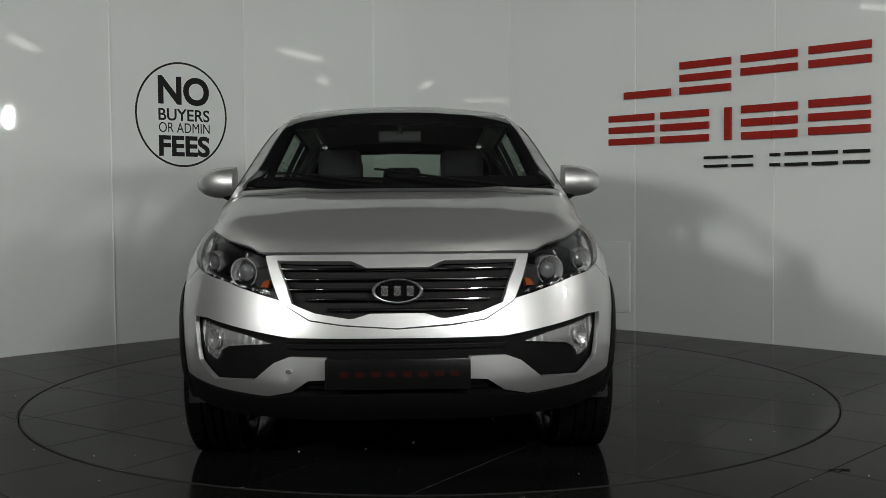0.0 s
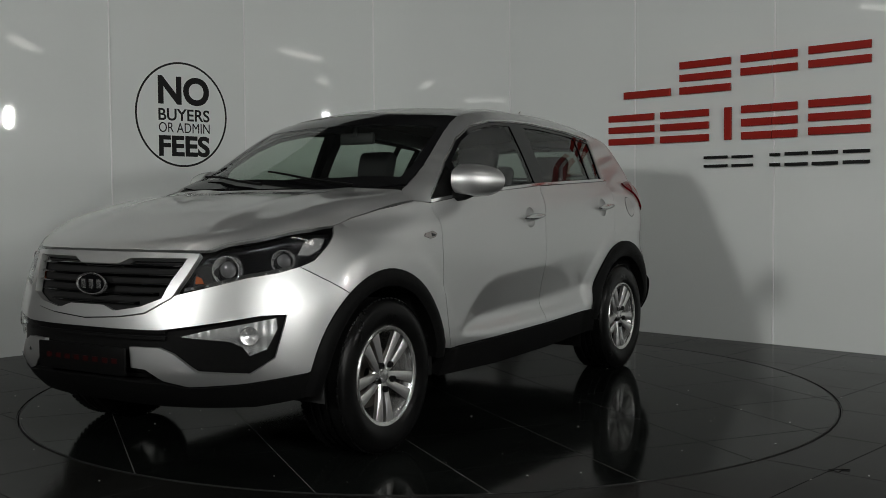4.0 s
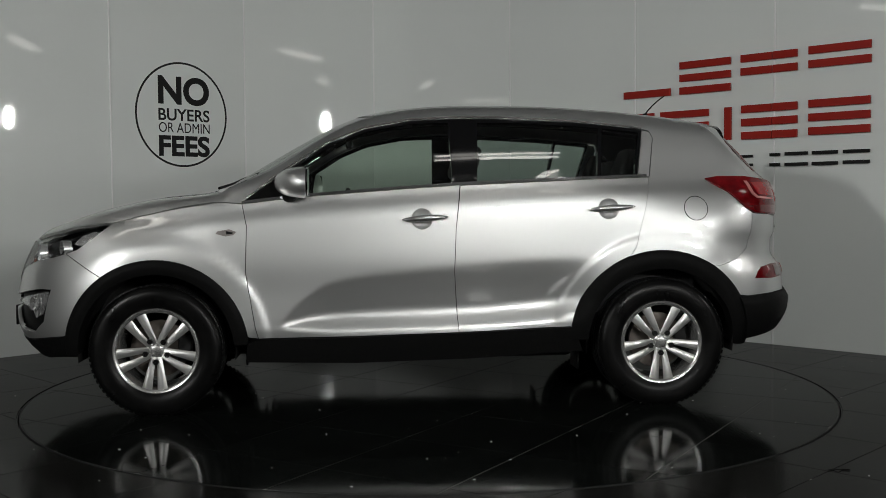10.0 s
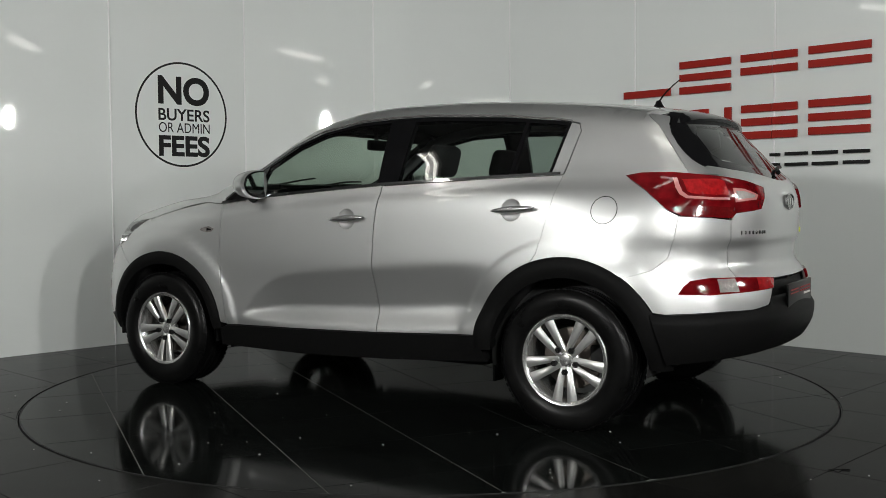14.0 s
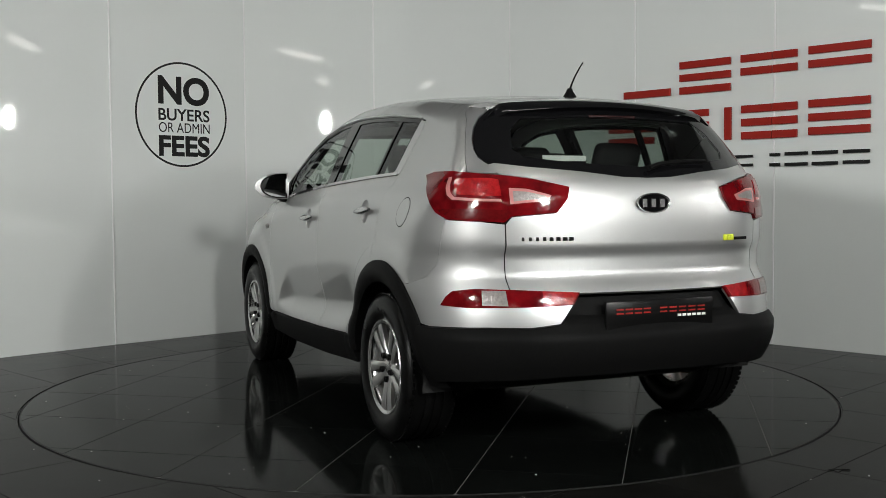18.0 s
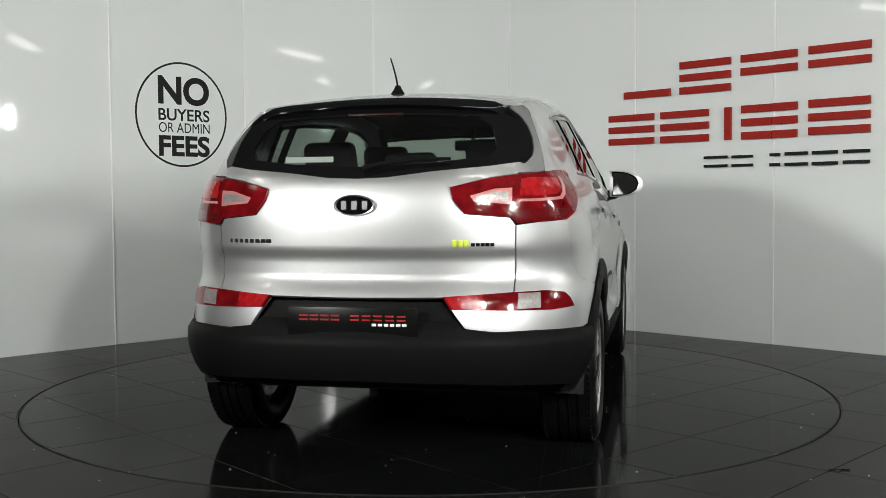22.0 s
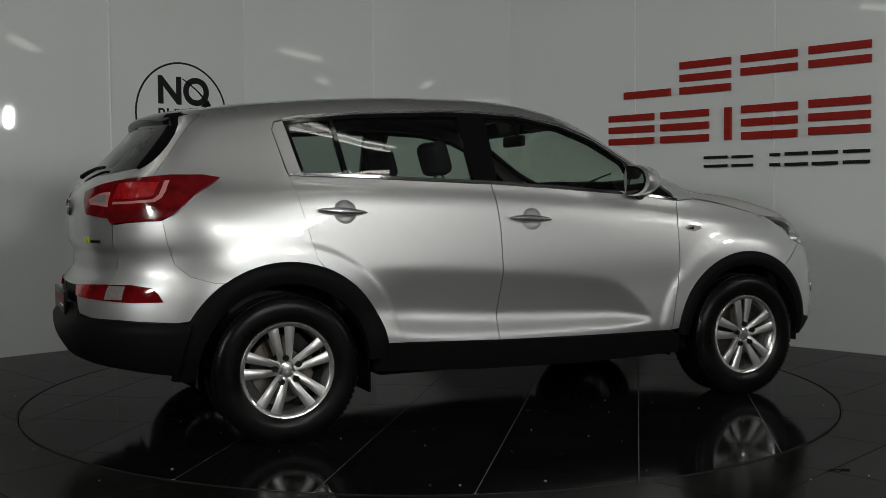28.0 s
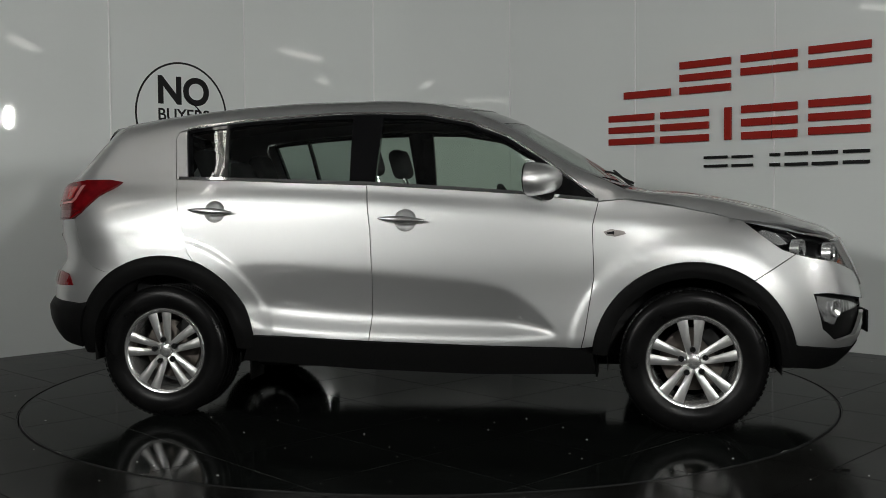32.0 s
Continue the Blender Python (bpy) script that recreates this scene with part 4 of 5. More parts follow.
    for y in np.linspace(-0.21, 0.19, 8):
        cpart("plate_bar", box(bmesh.new(), 2.2185, 2.2205, y, y + 0.032, 0.462, 0.482), M_DIMRED, "dark red bar", False, parent=pl)
    for s in (1, -1):
        hl = front_nose([(0.44, 0.740), (0.468, 0.80), (0.495, 0.875)]) + LAMP_TOP + side_nose([(1.548, 0.993), (1.63, 0.925), (1.72, 0.860)]) + nose((1.85, 0.745, 0.818), (1.93, 0.645, 0.800), (1.99, 0.57, 0.776))
        house = cpart("headlamp", skin(hl, "nose", s, -0.045, 0.03, 0.0, 0), M_SMOKE, "clear projector headlamp in a dark housing")
        ob = cpart("headlamp_lens", skin(hl, "nose", s, 0.002, 0.025, 0.012, 0.0015), M_LENS, "clear plastic lens", parent=house)
        ob.visible_shadow = False
        for a, z, r in ((37.0, 0.840, 0.054), (50.5, 0.872, 0.044)):
            q, nn = at("nose", a, z, s, -0.036)
            d = Vector((0.93, 0.37 * s, 0.0)).normalized() if a < 45 else Vector((0.86, 0.5 * s, 0.0)).normalized()
            m = Matrix.Translation(q) @ d.to_track_quat("Z", "Y").to_matrix().to_4x4()
            bm = bmesh.new()
            lathe(bm, [(r * 0.3, -0.03), (r * 0.75, -0.012), (r * 0.95, 0.012), (r, 0.022), (r * 1.06, 0.022), (r * 1.06, -0.02)], 28, "Z")
            bmesh.ops.transform(bm, matrix=m, verts=bm.verts)
            cpart("reflector", bm, M_REFLECTOR, "chrome lamp ring", parent=house)
            bm = bmesh.new()
            bmesh.ops.create_uvsphere(bm, u_segments=20, v_segments=10, radius=r * 0.66)
            for v in bm.verts:
                v.co.z = v.co.z * 0.55 - 0.004
            bmesh.ops.transform(bm, matrix=m, verts=bm.verts)
            cpart("projector_lens", bm, M_PROJECTOR, "dark glass projector lens", parent=house)
        strip = nose((2.085, 0.455, 0.752), (1.99, 0.57, 0.783), (1.93, 0.645, 0.807), (1.85, 0.745, 0.826), (1.80, 0.79, 0.842), (1.80, 0.79, 0.853), (1.85, 0.745, 0.838), (1.93, 0.645, 0.820), (1.99, 0.57, 0.797), (2.085, 0.455, 0.766))
        bowl = side_nose([(1.615, 0.958), (1.66, 0.915), (1.715, 0.888), (1.765, 0.895), (1.72, 0.945), (1.65, 0.972)])
        cpart("corner_reflector", skin(bowl, "nose", s, -0.03, 0.012, 0.012, 0, shape=lambda v: 0.001 * np.sin(v[:, 0] * 3.0)), M_REFLECTOR, "bright corner reflector", parent=house)
        cpart("lamp_trim", skin(strip, "nose", s, -0.022, 0.012, 0.01, 0), M_CHROME, "bright trim along the lower edge", parent=house)
        am = nose((2.07, 0.495, 0.785), (2.07, 0.495, 0.815), (2.055, 0.515, 0.808), (2.05, 0.525, 0.785))
        cpart("indicator", skin(am, "nose", s, -0.025, 0.015, 0.02, 0), M_AMBER, "amber indicator", parent=house)
        for k in range(7):
            q, nn = at("nose", 29.5 + 3.3 * k, 0.762 + 0.011 * k, s, -0.012)
            bm = bmesh.new()
            bmesh.ops.create_icosphere(bm, subdivisions=1, radius=0.007, matrix=Matrix.Translation(q))
            cpart("running_light", bm, M_REFLECTOR, parent=house)
        fog = nose((2.13, 0.475, 0.575), (2.07, 0.58, 0.603), (1.905, 0.782, 0.643), (1.90, 0.782, 0.60), (1.935, 0.755, 0.522), (1.98, 0.703, 0.497), (2.0, 0.685, 0.532), (2.03, 0.645, 0.556))
        fl = cpart("fog_lamp", skin(fog, "nose", s, -0.019, 0.008, 0.015, 0, shape=lambda v: 0.0014 * np.sin(v[:, 0] * 3.4) + 0.0006 * np.sin(v[:, 1] * 90)), M_REFLECTOR, "clear fog lamp in the bumper")
        ob = cpart("fog_lens", skin(fog, "nose", s, -0.008, 0.02, 0.01, 0), M_LENS, "clear plastic lens", parent=fl)
        ob.visible_shadow = False
        q, nn = at("nose", 42, 0.577, s, -0.013)
        m = Matrix.Translation(q) @ nn.to_track_quat("Z", "Y").to_matrix().to_4x4()
        bm = lathe(bmesh.new(), [(0.005, 0.0), (0.02, 0.004), (0.034, 0.012), (0.037, 0.012), (0.037, 0.0)], 24, "Z")
        bmesh.ops.transform(bm, matrix=m, verts=bm.verts)
        cpart("fog_reflector", bm, M_REFLECTOR, parent=fl)
    eye = [(-0.40 + 0.012 * math.cos(k * math.pi / 8), 0.475 + 0.009 * math.sin(k * math.pi / 8)) for k in range(16)]
    cpart("tow_eye_cover", skin(eye, "front", 1, 0.002, 0.01, 0.004, 0), M_SATIN)


def emblem(p, n, a, b, name):
    """Oval badge: chrome ring, black field, plain bars."""
    m = Matrix.Translation(p) @ Matrix(((0, 0, n.x), (1 if n.x > 0 else -1, 0, n.y), (0, 1, n.z))).to_4x4()
    bm = bmesh.new()
    N = 40
    prof = [(1.0, 0.0), (1.0, 0.006), (0.95, 0.010), (0.88, 0.009), (0.86, 0.004)]
    rings = [[bm.verts.new((a * f * math.cos(2 * math.pi * k / N), b * f * math.sin(2 * math.pi * k / N), z)) for k in range(N)] for f, z in prof]
    for r0, r1 in zip(rings, rings[1:]):
        for k in range(N):
            bm.faces.new((r0[k], r0[(k + 1) % N], r1[(k + 1) % N], r1[k]))
    bmesh.ops.transform(bm, matrix=m, verts=bm.verts)
    e = cpart(name, bm, M_SATIN, "oval chrome badge with plain bars")
    bm = bmesh.new()
    bm.faces.new([bm.verts.new((a * 0.9 * math.cos(2 * math.pi * k / N), b * 0.9 * math.sin(2 * math.pi * k / N), 0.004)) for k in range(N)])
    bmesh.ops.transform(bm, matrix=m, verts=bm.verts)
    cpart("field", bm, M_GLOSSBLK, parent=e)
    for x in (-0.5, 0.0, 0.5):
        bm = box(bmesh.new(), (x - 0.13) * a, (x + 0.13) * a, -0.4 * b, 0.4 * b, 0.004, 0.008, 0.001, 1)
        bmesh.ops.transform(bm, matrix=m, verts=bm.verts)
        cpart("bar", bm, M_SATIN, parent=e)


build_front()


def build_rear():
    gate = [(0, 1.188), (0.12, 1.192), (0.30, 1.215), (0.50, 1.234), (0.62, 1.252), (0.66, 1.240), (0.62, 1.20), (0.52, 1.185), (0.375, 1.148), (0.388, 1.10), (0.432, 1.045), (0.60, 1.03), (0.622, 1.0), (0.618, 0.85), (0.615, 0.74), (0.59, 0.722), (0, 0.718)]
    gate = gate + [(-y, z) for y, z in gate[::-1] if y > 0]
    tg = cpart("tailgate", skin(gate, "rear", 1, 0, 0.014), M_PAINT)
    go = [(0, 1.186), (0.12, 1.19), (0.30, 1.213), (0.50, 1.232), (0.648, 1.254), (0.661, 1.275), (0.664, 1.31), (0.654, 1.355), (0.631, 1.405), (0.597, 1.450), (0.545, 1.49), (0.30, 1.510), (0, 1.514)]
    go = go + [(-y, z) for y, z in go[::-1] if y > 0]
    gi = [(0, 1.235), (0.30, 1.25), (0.50, 1.275), (0.53, 1.31), (0.50, 1.40), (0.44, 1.445), (0.2, 1.455), (0, 1.458)]
    gi = gi + [(-y, z) for y, z in gi[::-1] if y > 0]
    cpart("rear_window_border", skin(rear_stern(go), "stern", 1, -0.001, 0.03, 0.01, 0.0, [rear_stern(gi)]), M_GLOSSBLK, "black band round the rear window")
    ob = cpart("rear_window", skin(gi, "rear", 1, -0.002, 0.04, 0, -0.003), M_REARGLASS, "dark-tinted glass")
    ob.visible_shadow = False
    # spoiler
    bm = bmesh.new()
    N = 24
    rows = []
    for k in range(N + 1):
        y = -0.585 + 1.17 * k / N
        u = abs(y) / 0.585
        zt = Z_TOP(-1.70) - CROWN(-1.7) * y * y - 0.055 * max(0, u - 0.8) ** 2 / 0.04
        xe = -1.835 + 0.09 * u ** 3
        prof = [(-1.66, zt + 0.004), (-1.76, zt - 0.012), (xe, zt - 0.038), (xe - 0.006, zt - 0.048), (xe + 0.01, zt - 0.060), (-1.72, zt - 0.07)]
        rows.append([bm.verts.new((px, y, float(pz))) for px, pz in prof])
    for r0, r1 in zip(rows, rows[1:]):
        for i in range(len(r0) - 1):
            bm.faces.new((r0[i], r0[i + 1], r1[i + 1], r1[i]))
    bmesh.ops.recalc_face_normals(bm, faces=bm.faces)
    cpart("spoiler", bm, M_GLOSSBLK, "gloss black roof spoiler")
    bm = box(bmesh.new(), -1.846, -1.832, -0.12, 0.12, 1.452, 1.466, 0.003)
    cpart("brake_light", bm, M_DIMRED, "high red brake light")
    # rear wiper
    pts = [at("rear", y, z, 1, 0.016)[0] for y, z in ((-0.02, 1.215), (-0.08, 1.232), (-0.22, 1.25), (-0.36, 1.252))]
    cpart("rear_wiper", tube(bmesh.new(), pts, 0.012, 8, 0.007), M_CLAD, "black rear wiper")
    p, n = at("rear", 0, 1.08, 1, 0.004)
    emblem(p, n, 0.086, 0.043, "rear_emblem")
    # small badges as bars
    p0 = [(0.565 - 0.026 * k, 0.916) for k in range(8)]
    bm = bmesh.new()
    for y, z in p0:
        p, n = at("rear", y, z + 0.022, 1, 0.001)
        z = z + 0.022
        box(bm, p.x - 0.004, p.x + 0.003, y - 0.022, y, z - 0.007, z + 0.009, 0.001, 1)
    cpart("model_badge", bm, M_CHROME, "row of small chrome bars")
    bm = bmesh.new()
    for k in range(3):
        y = -0.385 - 0.022 * k
        p, n = at("rear", y, 0.93, 1, 0.001)
        box(bm, p.x - 0.003, p.x + 0.003, y - 0.019, y, 0.917, 0.943, 0.004, 2)
    cpart("lime_badge", bm, M_YELLOW, "small lime green bars")
    bm = bmesh.new()
    for k in range(5):
        y = -0.456 - 0.018 * k
        p, n = at("rear", y, 0.925, 1, 0.001)
        box(bm, p.x - 0.003, p.x + 0.003, y - 0.016, y, 0.918, 0.931, 0.001, 1)
    cpart("dark_badge", bm, M_PLATE, "small dark bars")
    # black bumper and plate recess
    lo = rear_stern([(0.0, 0.715), (0.35, 0.715), (0.435, 0.598), (0.55, 0.583), (0.70, 0.583)]) + side_stern([(-1.80, 0.573), (-1.738, 0.575), (-1.775, 0.45), (-1.79, 0.36)]) + rear_stern([(0.68, 0.385), (0.4, 0.405), (0.0, 0.41)])
    lo = [(-a, b) for a, b in lo[::-1]] + lo[1:-1]
    def ledge(v):
        return 0.03 * sstep(0.60, 0.54, v[:, 1]) - 0.035 * sstep(0.605, 0.63, v[:, 1]) * sstep(21, 17, np.abs(v[:, 0]))
    cpart("rear_bumper", skin(lo, "stern", 1, 0.004, 0.022, 0.05, 0, shape=ledge), M_CLAD, "matt black lower bumper")
    bm = box(bmesh.new(), -2.212, -2.20, -0.262, 0.262, 0.572, 0.685, 0.004)
    pl = cpart("rear_plate", bm, M_PLATE, "black plate with red bars")
    for y in [*np.linspace(0.18, 0.05, 4), *np.linspace(-0.03, -0.218, 5)]:
        for z in (0.632, 0.648):
            cpart("plate_bar", box(bmesh.new(), -2.2145, -2.2115, y, y + 0.034, z, z + 0.006), M_PLATERED, "red bar", False, parent=pl)
    for y in np.linspace(-0.10, -0.222, 6):
        cpart("plate_bar", box(bmesh.new(), -2.2145, -2.2115, y, y + 0.017, 0.612, 0.622), M_CREAM, "small white bar", False, parent=pl)
    # aerial
    p, n = at("top", -1.475, 0, 1)
    bm = lathe(bmesh.new(), [(0.001, 0.04), (0.012, 0.038), (0.018, 0.022), (0.03, 0.004), (0.034, -0.004)], 20, "Z")
    bmesh.ops.transform(bm, matrix=Matrix.Translation(p), verts=bm.verts)
    ae = cpart("aerial", bm, M_CLAD, "short black roof aerial")
    bm = tube(bmesh.new(), [p + Vector((-0.07 * t - 0.05 * t * t, 0, 0.03 + 0.115 * t)) for t in (0, 0.25, 0.5, 0.75, 1)], 0.005, 8, 0.003)
    cpart("mast", bm, M_CLAD, parent=ae)


build_rear()


def build_mirrors():
    for s in (1, -1):
        bm = bmesh.new()
        N, K, rows = 28, 16, []
        for k in range(K + 1):
            u = math.sin(math.pi / 2 * k / K) if k < K else 0.9995
            h, c = 0.082 * (1 - u ** 3.0) ** 0.5, 1.197 - 0.004 * u
            d = 0.150 * (1 - u ** 2.2) ** 0.55
            ring = []
            for i in range(N):
                q = 2 * math.pi * i / N
                cx, cz = math.cos(q), math.sin(q)
                ring.append(bm.verts.new((0.562 + (cx * d if cx > 0 else cx * 0.030 * (1 - u)) - 0.02 * u, s * (0.842 + 0.207 * u), c + h * abs(cz) ** 0.8 * (1 if cz > 0 else -1))))
            rows.append(ring)
        for a, b in zip(rows, rows[1:]):
            for i in range(N):
                bm.faces.new((a[i], a[(i + 1) % N], b[(i + 1) % N], b[i]))
        bm.faces.new(rows[0])
        bm.faces.new(rows[-1])
        bmesh.ops.recalc_face_normals(bm, faces=bm.faces)
        mi = cpart("door_mirror", bm, M_PAINT, "silver door mirror on a black foot")
        for nm, mt, f, x in (("housing_rim", M_GLOSSBLK, 0.96, 0.536), ("mirror_glass", M_MIRROR, 0.86, 0.533)):
            bm = bmesh.new()
            loop = [(0.852, 0.0)] + [(0.852 + 0.175 * k / 14, 0.080 * (1 - (k / 14) ** 2.6) ** 0.5) for k in range(15)]
            loop = loop + [(y, -z) for y, z in loop[:0:-1]]
            cy = 0.93
            vs = [bm.verts.new((x, s * (cy + (y - cy) * f), 1.196 + z * f)) for y, z in dict.fromkeys(loop)]
            g = bm.faces.new(vs)
            ext = bmesh.ops.extrude_face_region(bm, geom=[g])
            bmesh.ops.translate(bm, vec=(0.03, 0, 0), verts=[v for v in ext["geom"] if isinstance(v, bmesh.types.BMVert)])
            bmesh.ops.recalc_face_normals(bm, faces=bm.faces)
            cpart(nm, bm, mt, parent=mi)
        bm = bmesh.new()
        tube(bm, [(0.66, s * 0.77, 1.125), (0.65, s * 0.81, 1.122), (0.62, s * 0.86, 1.13), (0.60, s * 0.89, 1.145)], 0.034, 12, 0.032)
        cpart("mirror_foot", bm, M_CLAD, parent=mi)
        tri = [(0.855, 1.112), (0.63, 1.275), (0.612, 1.128)]
        cpart("mirror_patch", skin(tri, "side", s, 0.0, 0.03, 0.01, 0.002), M_CLAD, "black corner patch")


build_mirrors()


def build_wheel(m, front):
    """Alloy wheel facing +y of its own frame."""
    bm = bmesh.new()
    lathe(bm, [(0.200, 0.016), (0.206, 0.022), (0.216, 0.024), (0.221, 0.018), (0.219, 0.008), (0.210, 0.002), (0.198, -0.02), (0.190, -0.06), (0.185, -0.17), (0.205, -0.185), (0.215, -0.19)], 56)
    w = part("wheel", bm, M_ALLOY, CAR, "five twin-spoke silver alloy wheel")
    w.matrix_basis = m
    bm = bmesh.new()
    prof = [(0.214, 0.014), (0.226, 0.022), (0.245, 0.030), (0.262, 0.0335), (0.285, 0.034), (0.305, 0.031), (0.320, 0.024), (0.332, 0.010), (0.337, 0.0)]
    tread = []
    for k, y in enumerate(np.linspace(-0.008, -0.176, 9)):
        gro = 0.007 if k in (2, 4, 6) else 0
        for dy in (0.0095, 0.0065, -0.0065, -0.0095) if gro else (0.008, -0.008):
            tread.append((0.3395 - (gro if abs(dy) < 0.008 else 0) - 0.0015 * abs(k - 4) / 4, y + dy))
    prof += tread + [(0.337, -0.188), (0.325, -0.205), (0.300, -0.215), (0.26, -0.216), (0.225, -0.205), (0.212, -0.19)]
    lathe(bm, prof, 72)
    part("tyre", bm, M_RUBBER, w, "black road tyre")
    bm = bmesh.new()
    n = 72
    for k in range(n):
        a = 2 * math.pi * k / n
        for y0, y1, r0 in ((0.012, -0.012, 0.3385), (-0.172, -0.196, 0.3385)):
            mm = Matrix.Rotation(a, 4, "Y") @ Matrix.Translation((r0 - 0.002, (y0 + y1) / 2, 0)) @ Matrix.Rotation(radians(-22 if y0 > 0 else 22), 4, "Z")
            box(bm, -0.005, 0.0008, -0.011, 0.011, -0.0095, 0.0095, m=mm)
    tagged(part("tread_block", bm, M_RUBBER, w, smooth=False), kind="stuff")
    for k in range(5):
        for q in (-1, 1):
            bm = bmesh.new()
            secs = [(0.034, 0.013, 0.015, -0.002), (0.075, 0.0225, 0.0165, 0.006), (0.13, 0.031, 0.0205, 0.012), (0.185, 0.039, 0.0255, 0.015), (0.212, 0.0425, 0.028, 0.013)]
            rows = []
            for r, c, wd, y in secs:
                c = c * q * 0.98
                rows.append([bm.verts.new(v) for v in ((r, y - 0.030, c - wd * 0.6), (r, y - 0.006, c - wd), (r, y, c - wd * 0.55), (r, y + 0.001, c + wd * 0.55), (r, y - 0.006, c + wd), (r, y - 0.030, c + wd * 0.6))])
            for a, b in zip(rows, rows[1:]):
                for i in range(6):
                    bm.faces.new((a[i], a[(i + 1) % 6], b[(i + 1) % 6], b[i]))
            bm.faces.new(rows[0])
            bm.faces.new(rows[-1][::-1])
            bmesh.ops.recalc_face_normals(bm, faces=bm.faces)
            bmesh.ops.transform(bm, matrix=Matrix.Rotation(radians(90 - 72 * k + (0)), 4, "Y"), verts=bm.verts)
            part("spoke", bm, M_WHEEL, w)
    bm = lathe(bmesh.new(), [(0.001, 0.006), (0.022, 0.006), (0.029, 0.003), (0.031, -0.004), (0.05, -0.010), (0.06, -0.02), (0.06, -0.04)], 36)
    part("hub_cap", bm, M_ALLOY, w, "plain silver centre cap")
    for k in range(5):
        a = radians(90 + 36 - 72 * k)
        bm = lathe(bmesh.new(), [(0.001, 0.014), (0.008, 0.014), (0.008, 0.018), (0.014, 0.018), (0.0155, 0.014), (0.0155, -0.02)], 6)
        bmesh.ops.transform(bm, matrix=Matrix.Translation((0.058 * math.cos(a), 0.0, 0.058 * math.sin(a))), verts=bm.verts)
        part("wheel_nut", bm, M_NUT, w)
    bm = lathe(bmesh.new(), [(0.03, -0.085), (0.148, -0.085), (0.15, -0.09), (0.15, -0.105), (0.03, -0.105)], 40)
    part("brake_disc", bm, M_DISC, w, "worn steel brake disc")
    bm = box(bmesh.new(), -0.165, -0.095, -0.125, -0.066, -0.06, 0.07, 0.012)
    part("brake_caliper", bm, M_UNDER, w)
    return w


def build_wheels():
    first = None
    for sx in (1, -1):
        for s in (1, -1):
            m = SHIFT @ Matrix.Translation((sx * HUB_X, s * (HUB_Y - 0.018), 0.3375))
            if s < 0:
                m = m @ Matrix.Rotation(math.pi, 4, "Z")
            m = m @ Matrix.Rotation(radians((-3, 40, 0, 44)[(sx < 0) * 2 + (s < 0)]), 4, "Y")
            if first is None:
                first = build_wheel(m, True)
            else:
                w = first.copy()
                scene.collection.objects.link(w)
                w.matrix_basis = m
                for c in first.children:
                    d = c.copy()
                    scene.collection.objects.link(d)
                    d.parent = w


build_wheels()


def build_under():
    bm = bmesh.new()
    box(bm, -1.75, 1.95, -0.62, 0.62, 0.27, 0.50, 0.05)
    box(bm, -2.05, -1.70, -0.60, 0.60, 0.40, 0.52, 0.05)
    box(bm, -0.86, 0.84, -0.80, 0.80, 0.26, 0.52, 0.03)
    cpart("underbody", bm, M_UNDER, "dark underbody")
    bm = bmesh.new()
    box(bm, 1.0, 2.02, -0.55, 0.55, 0.45, 0.86, 0.05)
    cpart("engine_bay", bm, M_UNDER)
    for sx in (1, -1):
        for s in (1, -1):
            bm = bmesh.new()
            n = 24
            rows = []
            for k in range(n + 1):
                a = radians(-8 + 196 * k / n)
                rows.append([bm.verts.new((sx * HUB_X + 0.40 * math.cos(a), s * y, HUB_Z + 0.40 * math.sin(a))) for y in (0.86, 0.58)])
            for a, b in zip(rows, rows[1:]):
                bm.faces.new((a[0], a[1], b[1], b[0]))
            c = bm.verts.new((sx * HUB_X, s * 0.58, HUB_Z))
            for a, b in zip(rows, rows[1:]):
                bm.faces.new((a[1], b[1], c))
            cpart("wheel_arch_liner", bm, M_UNDER)
            x0 = sx * HUB_X + (0.43 if sx < 0 else -0.45)
            bm = box(bmesh.new(), x0 - 0.006, x0 + 0.006, s * 0.70 - 0.09, s * 0.70 + 0.09, 0.185 if sx < 0 else 0.24, 0.34, 0.004)
            cpart("mud_flap", bm, M_RUBBER, "black rubber flap")
    # inner faces of the body sides, cabin floor, bulkheads
    for s in (1, -1):
        bm = box(bmesh.new(), -1.55, 0.92, s * 0.70 - 0.03, s * 0.70 + 0.03, 0.48, 1.10, 0.02)
        cpart("door_card", bm, M_TRIM, "dark interior door lining")
    bm = box(bmesh.new(), -2.02, -1.93, -0.60, 0.60, 0.45, 1.16, 0.02)
    cpart("tailgate_lining", bm, M_TRIM)
    bm = box(bmesh.new(), -1.72, -1.18, -0.66, 0.66, 0.62, 0.80, 0.02)
    cpart("boot_floor", bm, M_TRIM)


build_under()


